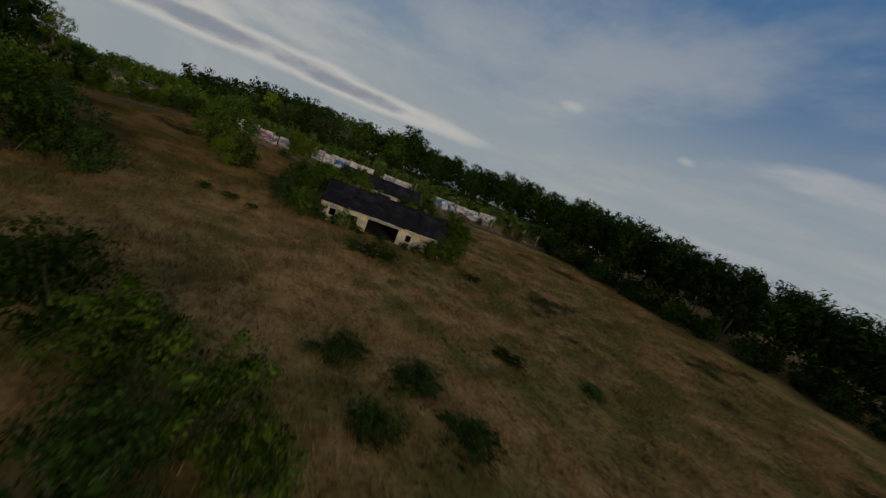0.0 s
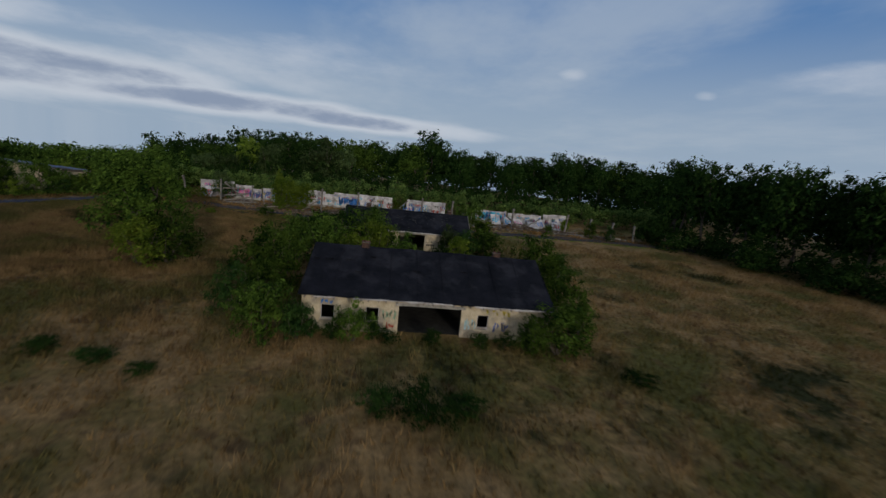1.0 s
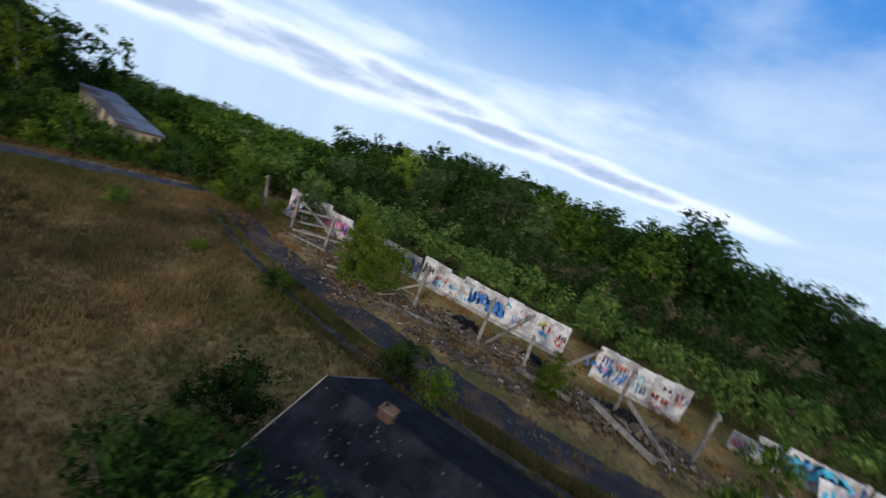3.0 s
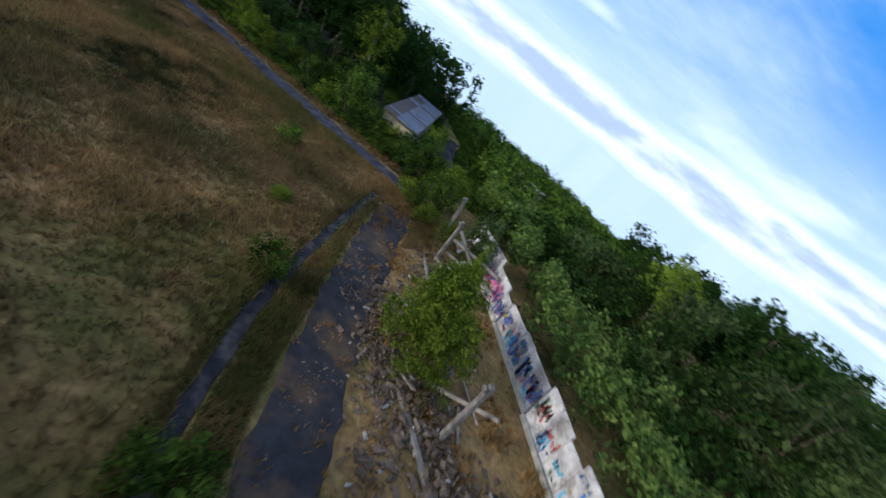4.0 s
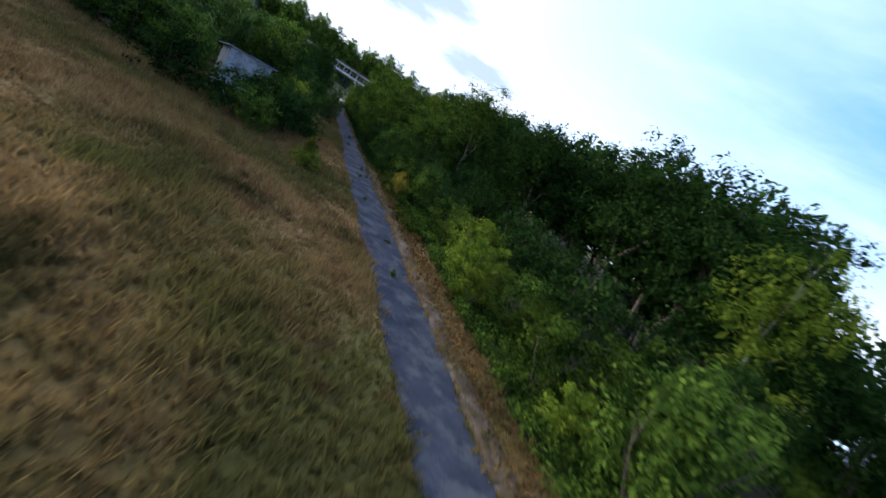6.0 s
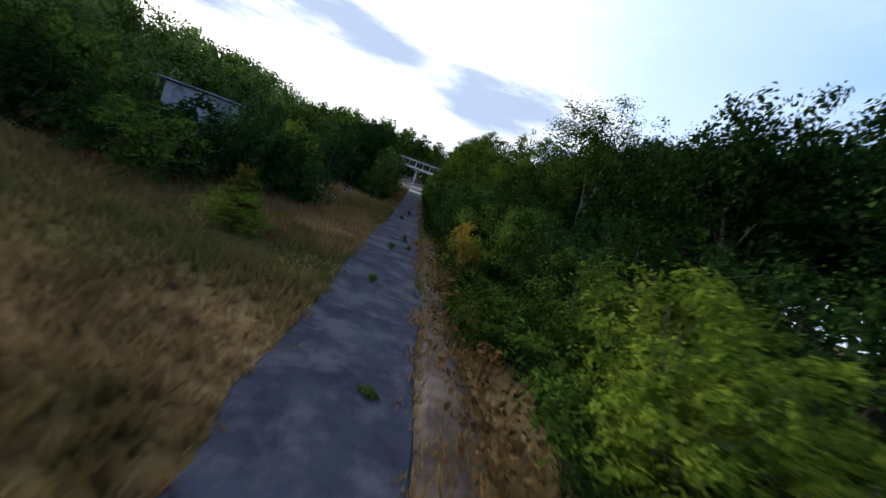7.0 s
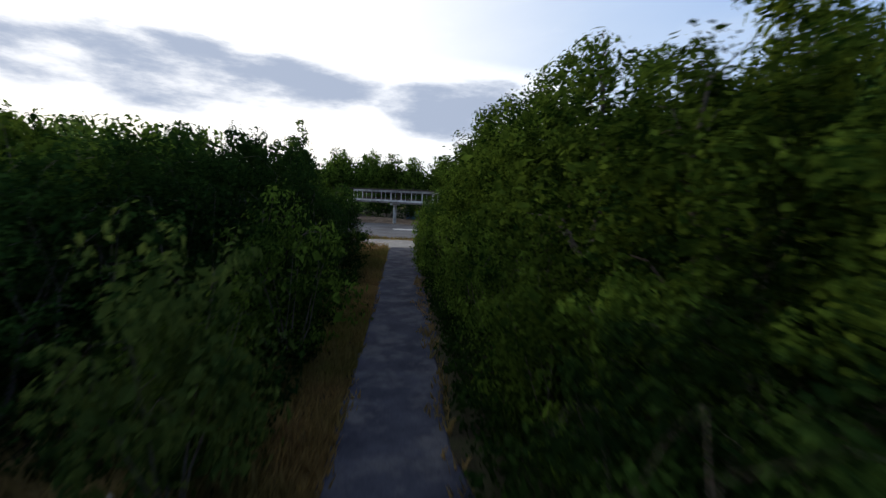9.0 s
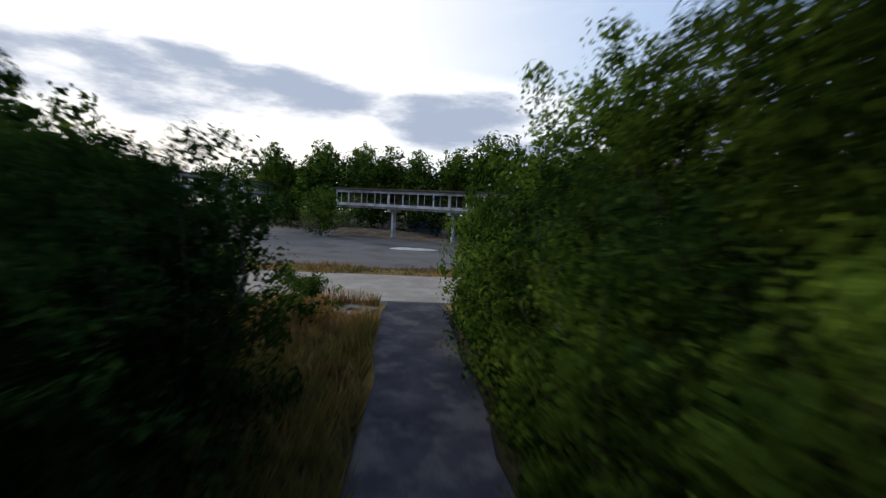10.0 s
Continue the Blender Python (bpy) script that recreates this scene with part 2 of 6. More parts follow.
M_GROUND = meadow("dry_meadow_soil", False)
M_BLADE = meadow("dry_grass", True)
M_ASPHALT = material("old_asphalt", (0.020, 0.021, 0.026), (0.040, 0.041, 0.048), 1.1, 0.95, 0.35, 30, (0.085, 0.08, 0.078), 0.7)
M_YARD = material("broken_dirty_asphalt", (0.018, 0.019, 0.024), (0.036, 0.037, 0.044), 1.1, 0.95, 0.5, 30, (0.085, 0.058, 0.038), 0.42)
M_ROAD = material("worn_lane_asphalt", (0.027, 0.031, 0.048), (0.052, 0.058, 0.083), 0.8, 0.95, 0.3, 26, (0.080, 0.084, 0.100), 0.9)
M_PLAZA = material("pale_grey_asphalt", (0.080, 0.085, 0.098), (0.125, 0.13, 0.145), 0.6, 0.9, 0.3, 18, (0.06, 0.06, 0.066), 0.3)
M_CONCRETE = material("weathered_concrete", (0.26, 0.25, 0.23), (0.42, 0.41, 0.38), 2.0, 0.9, 0.3, 18, (0.20, 0.19, 0.175), 0.9, random_tint=0.12)
M_POST = material("grey_old_concrete", (0.13, 0.12, 0.11), (0.24, 0.225, 0.205), 2.4, 0.92, 0.35, 18, (0.09, 0.082, 0.075), 0.9, random_tint=0.18)
M_SLAB = material("pale_concrete_road", (0.23, 0.222, 0.213), (0.33, 0.32, 0.305), 0.9, 0.85, 0.2, 20, (0.22, 0.21, 0.2), 0.5)
M_PLASTER = material("stained_cream_plaster", (0.40, 0.33, 0.22), (0.56, 0.49, 0.36), 1.4, 0.9, 0.25, 14, (0.30, 0.27, 0.22), 0.8)
M_WHITE = material("dirty_white_paint", (0.34, 0.33, 0.345), (0.56, 0.55, 0.565), 1.6, 0.85, 0.25, 16, (0.25, 0.235, 0.235), 0.9, random_tint=0.1)
M_PALEPAINT = material("chalky_white_paint", (0.48, 0.48, 0.49), (0.70, 0.70, 0.70), 1.3, 0.85, 0.25, 14, (0.36, 0.34, 0.32), 0.8)
M_FELT = material("black_roofing_felt", (0.007, 0.008, 0.011), (0.014, 0.015, 0.021), 0.9, 0.95, 0.35, 22, (0.024, 0.025, 0.032), 0.55)
M_BLUEROOF = material("blue_grey_sheet_roof", (0.060, 0.080, 0.125), (0.115, 0.15, 0.22), 0.8, 0.55, 0.15, 10, (0.14, 0.12, 0.11), 0.9)
M_RUSTROOF = material("rusted_sheet_roof", (0.055, 0.042, 0.038), (0.105, 0.078, 0.066), 1.2, 0.8, 0.2, 12, (0.06, 0.07, 0.10), 0.8)
M_PALEROOF = material("pale_grey_sheet_roof", (0.22, 0.25, 0.31), (0.36, 0.40, 0.47), 0.9, 0.6, 0.15, 10, (0.20, 0.19, 0.18), 0.8)
M_BRICK = material("red_brick", (0.085, 0.042, 0.030), (0.16, 0.075, 0.05), 6, 0.9, 0.4, 30, random_tint=0.15)
M_SOOT = material("sooty_brick", (0.040, 0.026, 0.022), (0.085, 0.050, 0.038), 6, 0.95, 0.4, 26, (0.025, 0.022, 0.02), 2.0)
M_WOOD = material("grey_weathered_wood", (0.16, 0.14, 0.12), (0.29, 0.26, 0.22), 3, 0.9, 0.3, 25, random_tint=0.2)
M_DARK = material("dark_interior", (0.02, 0.02, 0.02), (0.04, 0.038, 0.035), 2, 0.95, 0.1)
M_BARK = material("bark", (0.055, 0.045, 0.035), (0.12, 0.10, 0.08), 4, 0.95, 0.5, 20)
M_PALEBARK = material("pale_bark", (0.16, 0.14, 0.115), (0.28, 0.25, 0.21), 4, 0.9, 0.4, 20)
M_RUBBLE = material("rubble", (0.060, 0.042, 0.030), (0.19, 0.15, 0.115), 1.5, 0.95, 0.6, 20, (0.07, 0.05, 0.035), 0.6)
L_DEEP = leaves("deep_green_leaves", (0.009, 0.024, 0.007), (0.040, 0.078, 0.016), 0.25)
L_MID = leaves("green_leaves", (0.011, 0.029, 0.006), (0.115, 0.182, 0.026), 0.42)
L_SCRUB = leaves("scrub_leaves", (0.036, 0.075, 0.020), (0.150, 0.210, 0.050), 0.45)
L_LIGHT = leaves("yellow_green_leaves", (0.060, 0.105, 0.012), (0.20, 0.26, 0.030), 0.48)
L_GREY = leaves("silver_green_leaves", (0.035, 0.060, 0.022), (0.095, 0.135, 0.045), 0.42)
L_GOLD = leaves("golden_leaves", (0.045, 0.085, 0.012), (0.27, 0.19, 0.028), 0.28)
L_RUST = leaves("rusty_weeds", (0.085, 0.055, 0.022), (0.30, 0.175, 0.062), 0.25)

# fallen leaves; the near-black tone paints in the shade under the trees
M_SHADE_LITTER = material("shade_dark_leaf_litter", (0.014, 0.012, 0.007), (0.035, 0.030, 0.014), 1.2, 0.95, 0.5, 14, (0.020, 0.026, 0.009), 0.6)
for m in (M_FELT, M_ROAD, M_ASPHALT):
    m.node_tree.nodes["Principled BSDF"].inputs["Specular IOR Level"].default_value = 0.06


# ---- mesh helpers ----
def mesh_of(name, verts, faces, mat):
    me = bpy.data.meshes.new(name)
    me.from_pydata([tuple(map(float, v)) for v in verts], [], [tuple(map(int, f)) for f in faces])
    me.materials.append(mat)
    return me


def part(name, bm, mat, parent=None, label=""):
    me = bpy.data.meshes.new(name)
    bm.to_mesh(me)
    bm.free()
    me.materials.append(mat)
    ob = new(name, me)
    ob.parent = parent
    return tagged(ob, label)


def base(name, m, label, category, group="", kind=""):
    ob = new(name)
    ob.empty_display_size = 0.3
    ob.matrix_basis = m
    return tagged(ob, label, category, group, kind)


def add_box(bm, lo, hi, bevel=0.0, m=None):
    made = bmesh.ops.create_cube(bm, size=1.0)["verts"]
    lo, hi = Vector(lo), Vector(hi)
    bmesh.ops.scale(bm, vec=hi - lo, verts=made)
    bmesh.ops.translate(bm, vec=(lo + hi) / 2, verts=made)
    if bevel:
        edges = list({e for v in made for e in v.link_edges})
        got = bmesh.ops.bevel(bm, geom=edges, offset=bevel, segments=1, affect="EDGES", profile=0.5)
        made = list({v for f in got["faces"] for v in f.verts} | {v for v in made if v.is_valid})
    if m is not None:
        bmesh.ops.transform(bm, matrix=m, verts=made)
    return made


def box(lo, hi, bevel=0.0, m=None):
    bm = bmesh.new()
    add_box(bm, lo, hi, bevel, m)
    return bm


def rough_up(bm, amount, seed):
    rng = random.Random(seed)
    for v in bm.verts:
        v.co += Vector([rng.uniform(-amount, amount) for _ in range(3)])
    return bm


def beam_between(a, b, w, h, seed=0, bevel=0.02):
    """A bar from a to b."""
    a, b = Vector(a), Vector(b)
    d = b - a
    m = Matrix.Translation(a) @ d.to_track_quat("Y", "Z").to_matrix().to_4x4()
    bm = box((-w / 2, 0, -h / 2), (w / 2, d.length, h / 2), bevel)
    rough_up(bm, 0.015, seed)
    bmesh.ops.transform(bm, matrix=m, verts=bm.verts)
    return bm


def wall_with_openings(x0, x1, z0, z1, y0, y1, holes):
    """A wall along x with openings (xa, xb, za, zb) cut right through."""
    xs = sorted({x0, x1, *[v for h in holes for v in h[:2]]})
    zs = sorted({z0, z1, *[v for h in holes for v in h[2:]]})
    bm = bmesh.new()
    inside = lambda x, z: any(h[0] < x < h[1] and h[2] < z < h[3] for h in holes)
    grid = {}

    def vert(i, j, y):
        key = (i, j, y)
        if key not in grid:
            grid[key] = bm.verts.new((xs[i], y, zs[j]))
        return grid[key]

    solid = {(i, j) for i in range(len(xs) - 1) for j in range(len(zs) - 1) if not inside((xs[i] + xs[i + 1]) / 2, (zs[j] + zs[j + 1]) / 2)}
    for i, j in solid:
        bm.faces.new([vert(i, j, y0), vert(i + 1, j, y0), vert(i + 1, j + 1, y0), vert(i, j + 1, y0)])
        bm.faces.new([vert(i, j + 1, y1), vert(i + 1, j + 1, y1), vert(i + 1, j, y1), vert(i, j, y1)])
        for di, dj, a, b in ((-1, 0, (0, 0), (0, 1)), (1, 0, (1, 1), (1, 0)), (0, -1, (1, 0), (0, 0)), (0, 1, (0, 1), (1, 1))):
            if (i + di, j + dj) not in solid:
                p, q = (i + a[0], j + a[1]), (i + b[0], j + b[1])
                bm.faces.new([vert(*p, y0), vert(*q, y0), vert(*q, y1), vert(*p, y1)])
    bmesh.ops.recalc_face_normals(bm, faces=bm.faces)
    return bm


def ribbon(points, width, z, step=2.0, wobble=0.15, seed=0, thick=0.04):
    """A lane along a line of points, with ragged edges and a small thickness."""
    rng = random.Random(seed)
    pts = []
    for (xa, ya), (xb, yb) in zip(points, points[1:]):
        n = max(1, int(math.dist((xa, ya), (xb, yb)) / step))
        pts += [(xa + (xb - xa) * i / n, ya + (yb - ya) * i / n) for i in range(n)]
    pts.append(points[-1])
    verts, faces = [], []
    for i, (x, y) in enumerate(pts):
        p, q = pts[max(i - 1, 0)], pts[min(i + 1, len(pts) - 1)]
        d = Vector((q[0] - p[0], q[1] - p[1])).normalized()
        nx, ny = d.y, -d.x
        for side in (-1, 1):
            w = side * (width / 2 + rng.uniform(-wobble, wobble))
            verts += [(x + nx * w, y + ny * w, z), (x + nx * (w + side * 0.05), y + ny * (w + side * 0.05), z - thick)]
    for i in range(len(pts) - 1):
        a, b = 4 * i, 4 * i + 4
        faces += [(a, b, b + 2, a + 2), (a + 1, b + 1, b, a), (a + 2, b + 2, b + 3, a + 3)]
    return verts, faces


# ---- the lane's line ----
LANE_DIR = Vector((-0.521, -0.853, 0))
LANE_RIGHT = Vector((-0.853, 0.521, 0))
LANE_AT = Vector((-61.5, 20.0, 0))


def lane(s, off=0.0):
    """s metres along the lane from its reference point, off metres to the right of its middle."""
    return LANE_AT + LANE_DIR * s + LANE_RIGHT * off


# ---- ground ----
def ground_z(x, y):
    """Flat round the ruin and the lane; falls away far off, sooner towards the north-west."""
    r, a = math.hypot(x + 30, y), math.degrees(math.atan2(y, x + 30)) % 360
    start = float(np.interp(a, [0, 96, 112, 158, 174, 185, 200, 345, 360], [150, 150, 98, 98, 150, 150, 320, 320, 150]))
    slope = float(np.interp(a, [0, 96, 112, 158, 174, 360], [0.075, 0.075, 0.115, 0.115, 0.075, 0.075]))
    return -slope * max(0.0, r - start)


def build_ground():
    rings = [0, 30, 60, 80, 98, 110, 125, 150, 220, 320, 500, 900, 1600, 3000]
    verts, faces = [(-30, 0, 0)], []
    n = 72
    for r in rings[1:]:
        for k in range(n):
            x, y = -30 + r * math.cos(2 * math.pi * k / n), r * math.sin(2 * math.pi * k / n)
            verts.append((x, y, ground_z(x, y)))
    faces += [(0, 1 + k, 1 + (k + 1) % n) for k in range(n)]
    for j in range(len(rings) - 2):
        p, q = 1 + j * n, 1 + (j + 1) * n
        faces += [(p + k, q + k, q + (k + 1) % n, p + (k + 1) % n) for k in range(n)]
    return tagged(new("ground", mesh_of("ground", verts, faces, M_GROUND)), "dry uneven meadow ground with straw and green patches", "ground", kind="structure")


build_ground()
S_END = 59.5
YARD = [(-37.5, 48.4), (-30, 46.4), (-24.5, 45.0), (-16, 43.3), (-9, 42.4), (-2, 42.0), (14, 43.4), (30, 45.2), (46, 44.6), (62, 42)]
STRIP = [(-38.4, 46.3), (-32, 44.0), (-25.5, 41.9), (-18.8, 40.1), (-13.5, 39.3), (-4, 38.6), (8, 39.0)]


def build_roads():
    lane_pts = [tuple(lane(s, off)[:2]) for s, off in ((-38.5, 0.1), (-20, 0), (0, 0), (20, 0), (40, 0.12), (S_END, 0.25))]
    v, f = ribbon(lane_pts, 2.35, 0.05, 1.5, 0.14, 3)
    tagged(new("lane", mesh_of("lane", v, f, M_ROAD)), "narrow cracked grey asphalt lane through the scrub", "road", kind="structure")
    v, f = ribbon(YARD, 2.9, 0.045, 0.8, 0.22, 4)
    tagged(new("yard_road", mesh_of("yard_road", v, f, M_YARD)), "broken dark asphalt track in front of the ruin", "road", kind="structure")
    v, f = ribbon(STRIP, 0.64, 0.04, 1.0, 0.12, 5)
    tagged(new("footpath", mesh_of("footpath", v, f, M_ASPHALT)), "narrow asphalt footpath along the meadow edge", "path", kind="structure")
    v, f = ribbon([(-80, 62.4), (-73, 60.2), (-65.4, 58), (-60, 57.2), (-54, 57.2), (-48.5, 56.6)], 2.5, 0.04, 1.5, 0.35, 6)
    tagged(new("side_yard", mesh_of("side_yard", v, f, M_ASPHALT)), "patch of old asphalt beside the blue-roofed shed", "road", kind="structure")
    a, b = lane(S_END + 3.6, -34), lane(S_END + 3.6, 34)
    v, f = ribbon([tuple(a[:2]), tuple(b[:2])], 7.0, 0.07, 2.0, 0.05, 7, 0.07)
    tagged(new("concrete_road", mesh_of("concrete_road", v, f, M_SLAB)), "pale concrete slab road crossing the end of the lane", "road", kind="structure")
    a, b = lane(S_END + 30, -70), lane(S_END + 30, 34)
    v, f = ribbon([tuple(a[:2]), tuple(b[:2])], 39.0, 0.04, 2.0, 0.5, 8)
    tagged(new("plaza", mesh_of("plaza", v, f, M_PLAZA)), "wide grey asphalt yard under the raised gallery", "pavement", kind="structure")
    rng = np.random.default_rng(5)
    ang = np.linspace(0, 2 * np.pi, 20, endpoint=False)
    c = Vector((-105.7, -50.5, 0.052))
    pale = material("bare_pale_concrete", (0.42, 0.42, 0.42), (0.58, 0.58, 0.57), 1.5, 0.85, 0.2, 12)
    verts = [c] + [c + LANE_RIGHT * float(2.3 * math.cos(t) * rng.uniform(0.8, 1.1)) + LANE_DIR * float(1.4 * math.sin(t) * rng.uniform(0.8, 1.1)) for t in ang]
    tagged(new("pavement_patch", mesh_of("pavement_patch", verts, [(0, 1 + k, 1 + (k + 1) % 20) for k in range(20)], pale)), "bare pale concrete patch in the asphalt yard", "pavement", kind="structure")


build_roads()


def verge_bank():
    """A low crumbling edge of earth along the lane."""
    g = random.Random(8)
    V, F = [], []
    n = 90
    for i in range(n + 1):
        s = -33 + 46 * i / n
        h = 0.10 + 0.08 * math.sin(i * 0.7) * math.sin(i * 0.23) + g.uniform(-0.02, 0.03)
        for off, z in ((1.22 + g.uniform(-0.08, 0.08), 0.01), (1.36, h), (1.9, h * 0.9), (2.3, 0.005)):
            V.append((*lane(s, off).xy, z))
    F = [(4 * i + j, 4 * i + 4 + j, 4 * i + 5 + j, 4 * i + 1 + j) for i in range(n) for j in range(3)]
    return tagged(new("earth_bank", mesh_of("earth_bank", V, F, M_RUBBLE)), "low crumbling brown earth edge along the lane", "ground", kind="structure")


verge_bank()


def bare_soil():
    """Trodden brown earth below the raised gallery, heaped a little towards its back."""
    g = np.random.default_rng(31)
    n, m = 26, 12
    V, F = [], []
    for i in range(n + 1):
        for j in range(m + 1):
            a, b = i / n, j / m
            edge = 94.6 + 1.5 * math.sin(a * 9) + 0.8 * math.sin(a * 23)
            rise = 0.055 + 0.9 * max(0, b - 0.25) * max(0.0, math.sin(a * 7 + 1)) * (1 - b) * 4 * min(1, 4 * b) + float(g.uniform(0, 0.03)) * (0 < j)
            V.append((*lane(edge + (113 - edge) * b, -9 + 48 * a).xy, rise))
    F = [(i * (m + 1) + j, (i + 1) * (m + 1) + j, (i + 1) * (m + 1) + j + 1, i * (m + 1) + j + 1) for i in range(n) for j in range(m)]
    return tagged(new("soil", mesh_of("soil", V, F, M_RUBBLE)), "trodden brown earth and low heaps under the gallery", "ground", kind="structure")


bare_soil()


# ---- sheds with gable roofs ----
def shed(m, label, length, depth, eave, ridge, opening, windows, chimneys, lettering=False, seed=1):
    """A long plastered shed, its front wall along x at y = 0, with a felt roof and its eave boards."""
    rng = random.Random(seed)
    ob = base("shed", m, label, "shed")
    h = length / 2
    part("front_wall", wall_with_openings(-h, h, 0, eave, 0, 0.3, [(opening[0], opening[1], -0.1, opening[2])] + windows), M_PLASTER, ob, "cream plaster wall with faded paint marks")
    part("back_wall", box((-h, depth - 0.3, 0), (h, depth, eave)), M_PLASTER, ob)
    for side in (-1, 1):
        bm = bmesh.new()
        x0, x1 = (side * h, side * (h - 0.3))
        ring = []
        for x in (x0, x1):
            ring.append([bm.verts.new((x, y, z)) for y, z in ((0.303, 0), (depth - 0.303, 0), (depth - 0.303, eave), (depth / 2, ridge - 0.08), (0.303, eave))])
        bm.faces.new(ring[0]), bm.faces.new(ring[1][::-1])
        for k in range(5):
            bm.faces.new([ring[0][k], ring[1][k], ring[1][(k + 1) % 5], ring[0][(k + 1) % 5]])
        bmesh.ops.recalc_face_normals(bm, faces=bm.faces)
        part("gable_wall", bm, M_PLASTER, ob)
    part("floor", box((-h + 0.3, 0.3, 0.02), (h - 0.3, depth - 0.3, 0.06)), M_DARK, ob)
    over = 0.35
    for k, side in enumerate((-1, 1)):
        bm = bmesh.new()
        y_e, y_r = (-over, depth / 2) if side < 0 else (depth + over, depth / 2)
        slope = (ridge - eave) / (depth / 2)
        z_e = eave - slope * over + 0.06
        nx, ny = 30, 8
        grid = [[None] * (ny + 1) for _ in range(nx + 1)]
        low = [[None] * (ny + 1) for _ in range(nx + 1)]
        for i in range(nx + 1):
            for j in range(ny + 1):
                x = -h - 0.15 + (2 * h + 0.3) * i / nx
                t = j / ny
                sag = -0.06 * math.sin(math.pi * t) * (0.6 + 0.4 * math.sin(i * 0.9)) + rng.uniform(-0.012, 0.012)
                z = z_e + (ridge - z_e) * t + (0 if j == ny else sag) - (0.04 * math.sin(i * 0.5) ** 2 if j == ny else 0)
                y = y_e + (y_r - y_e) * t
                grid[i][j] = bm.verts.new((x, y, z + 0.07))
                low[i][j] = bm.verts.new((x, y, z - 0.0))
        for i in range(nx):
            for j in range(ny):
                bm.faces.new([grid[i][j], grid[i + 1][j], grid[i + 1][j + 1], grid[i][j + 1]])
                bm.faces.new([low[i][j], low[i][j + 1], low[i + 1][j + 1], low[i + 1][j]])
            bm.faces.new([grid[i][0], low[i][0], low[i + 1][0], grid[i + 1][0]])
        for j in range(ny):
            bm.faces.new([grid[0][j], grid[0][j + 1], low[0][j + 1], low[0][j]])
            bm.faces.new([grid[nx][j], low[nx][j], low[nx][j + 1], grid[nx][j + 1]])
        bmesh.ops.recalc_face_normals(bm, faces=bm.faces)
        roof = part("roof", bm, M_FELT, ob, "sagging black roofing felt with torn pale edges")
        if side < 0:
            # seams of the felt sheets
            for i in range(1, 9):
                x = -h + 2 * h * i / 9 + rng.uniform(-0.1, 0.1)
                part("seam", beam_between((x, y_e + 0.1, z_e + 0.085), (x, y_r - 0.1, ridge + 0.06), 0.07, 0.02, i, 0), M_FELT, roof)
            # ragged fascia in pieces
            x = -h - 0.1
            while x < h:
                w = min(rng.uniform(0.5, 1.6), h + 0.1 - x)
                if rng.random() < 0.86 and w > 0.2:
                    part("fascia_board", beam_between((x, y_e - 0.02, z_e + rng.uniform(-0.06, 0.02)), (x + w - 0.02, y_e - 0.02, z_e + rng.uniform(-0.06, 0.02)), 0.03, rng.uniform(0.06, 0.13), int(x * 50) % 99), M_WHITE, roof)
                x += w
            for i in range(26):
                xr = -h + 2 * h * (i + rng.uniform(0.2, 0.8)) / 26
                part("rafter_end", box((xr - 0.035, y_e - 0.06, z_e - 0.16), (xr + 0.035, y_e + 0.35, z_e - 0.06), 0.005), M_WOOD, roof)
    for side in (-1, 1):
        for y0, y1 in ((-over, depth / 2), (depth + over, depth / 2)):
            zz = eave - (ridge - eave) / (depth / 2) * over + 0.10
            part("verge_board", beam_between((side * (h + 0.18), y0, zz), (side * (h + 0.18), y1, ridge + 0.05), 0.03, 0.05, 3, 0.006), M_WOOD if lettering else M_FELT, ob, "weathered verge board")
    if lettering:
        # pale flakes where the felt has peeled
        flakes = bmesh.new()
        for i in range(150):
            x, t = rng.choice((-5.5, -2.0, 1.0, 4.5)) + rng.gauss(0, 1.1), min(0.98, rng.betavariate(2.2, 1.2))
            y, z = -over + (depth / 2 + over) * t, eave - 0.1 + (ridge - eave + 0.1) * t + 0.105
            add_box(flakes, (x - rng.uniform(0.01, 0.05), y - 0.015, z), (x + rng.uniform(0.01, 0.06), y + rng.uniform(0.01, 0.05), z + 0.02))
        tagged(part("felt_flake", flakes, M_POST, ob, "pale flakes of peeled roofing felt"), kind="stuff")
        # writing that cannot be read, as bars
        for i in range(5):
            part("lettering_bar", box((2.55 + i * 0.2, -0.008, 0.75), (2.68 + i * 0.2, -0.003, 1.0)), M_DARK, ob, "dark stencilled mark")
    # torn felt curls
    for i in range(7):
        x, t = rng.uniform(-h, h), rng.uniform(0.2, 0.98)
        y, z = -over + (depth / 2 + over) * t, eave + (ridge - eave) * t + 0.10
        part("torn_felt", rough_up(box((x - 0.2, y - 0.05, z - 0.02), (x + rng.uniform(0.1, 0.35), y + 0.08, z + 0.03), 0.01), 0.03, i), M_FELT, ob)
    for x0, x1, z0, z1 in windows:
        w = part("window_frame", bmesh.new(), M_WHITE, ob)
        bm = bmesh.new()
        for lo, hi in (((x0, 0.1, z0), (x0 + 0.05, 0.16, z1)), ((x1 - 0.05, 0.1, z0), (x1, 0.16, z1)), ((x0 + 0.05, 0.1, z1 - 0.05), (x1 - 0.05, 0.16, z1)), ((x0 + 0.05, 0.1, z0), (x1 - 0.05, 0.16, z0 + 0.05))):
            add_box(bm, lo, hi)
        bm.to_mesh(w.data)
        bm.free()
        part("sill", box((x0 - 0.08, -0.06, z0 - 0.07), (x1 + 0.08, -0.004, z0 - 0.004), 0.01), M_CONCRETE, ob)
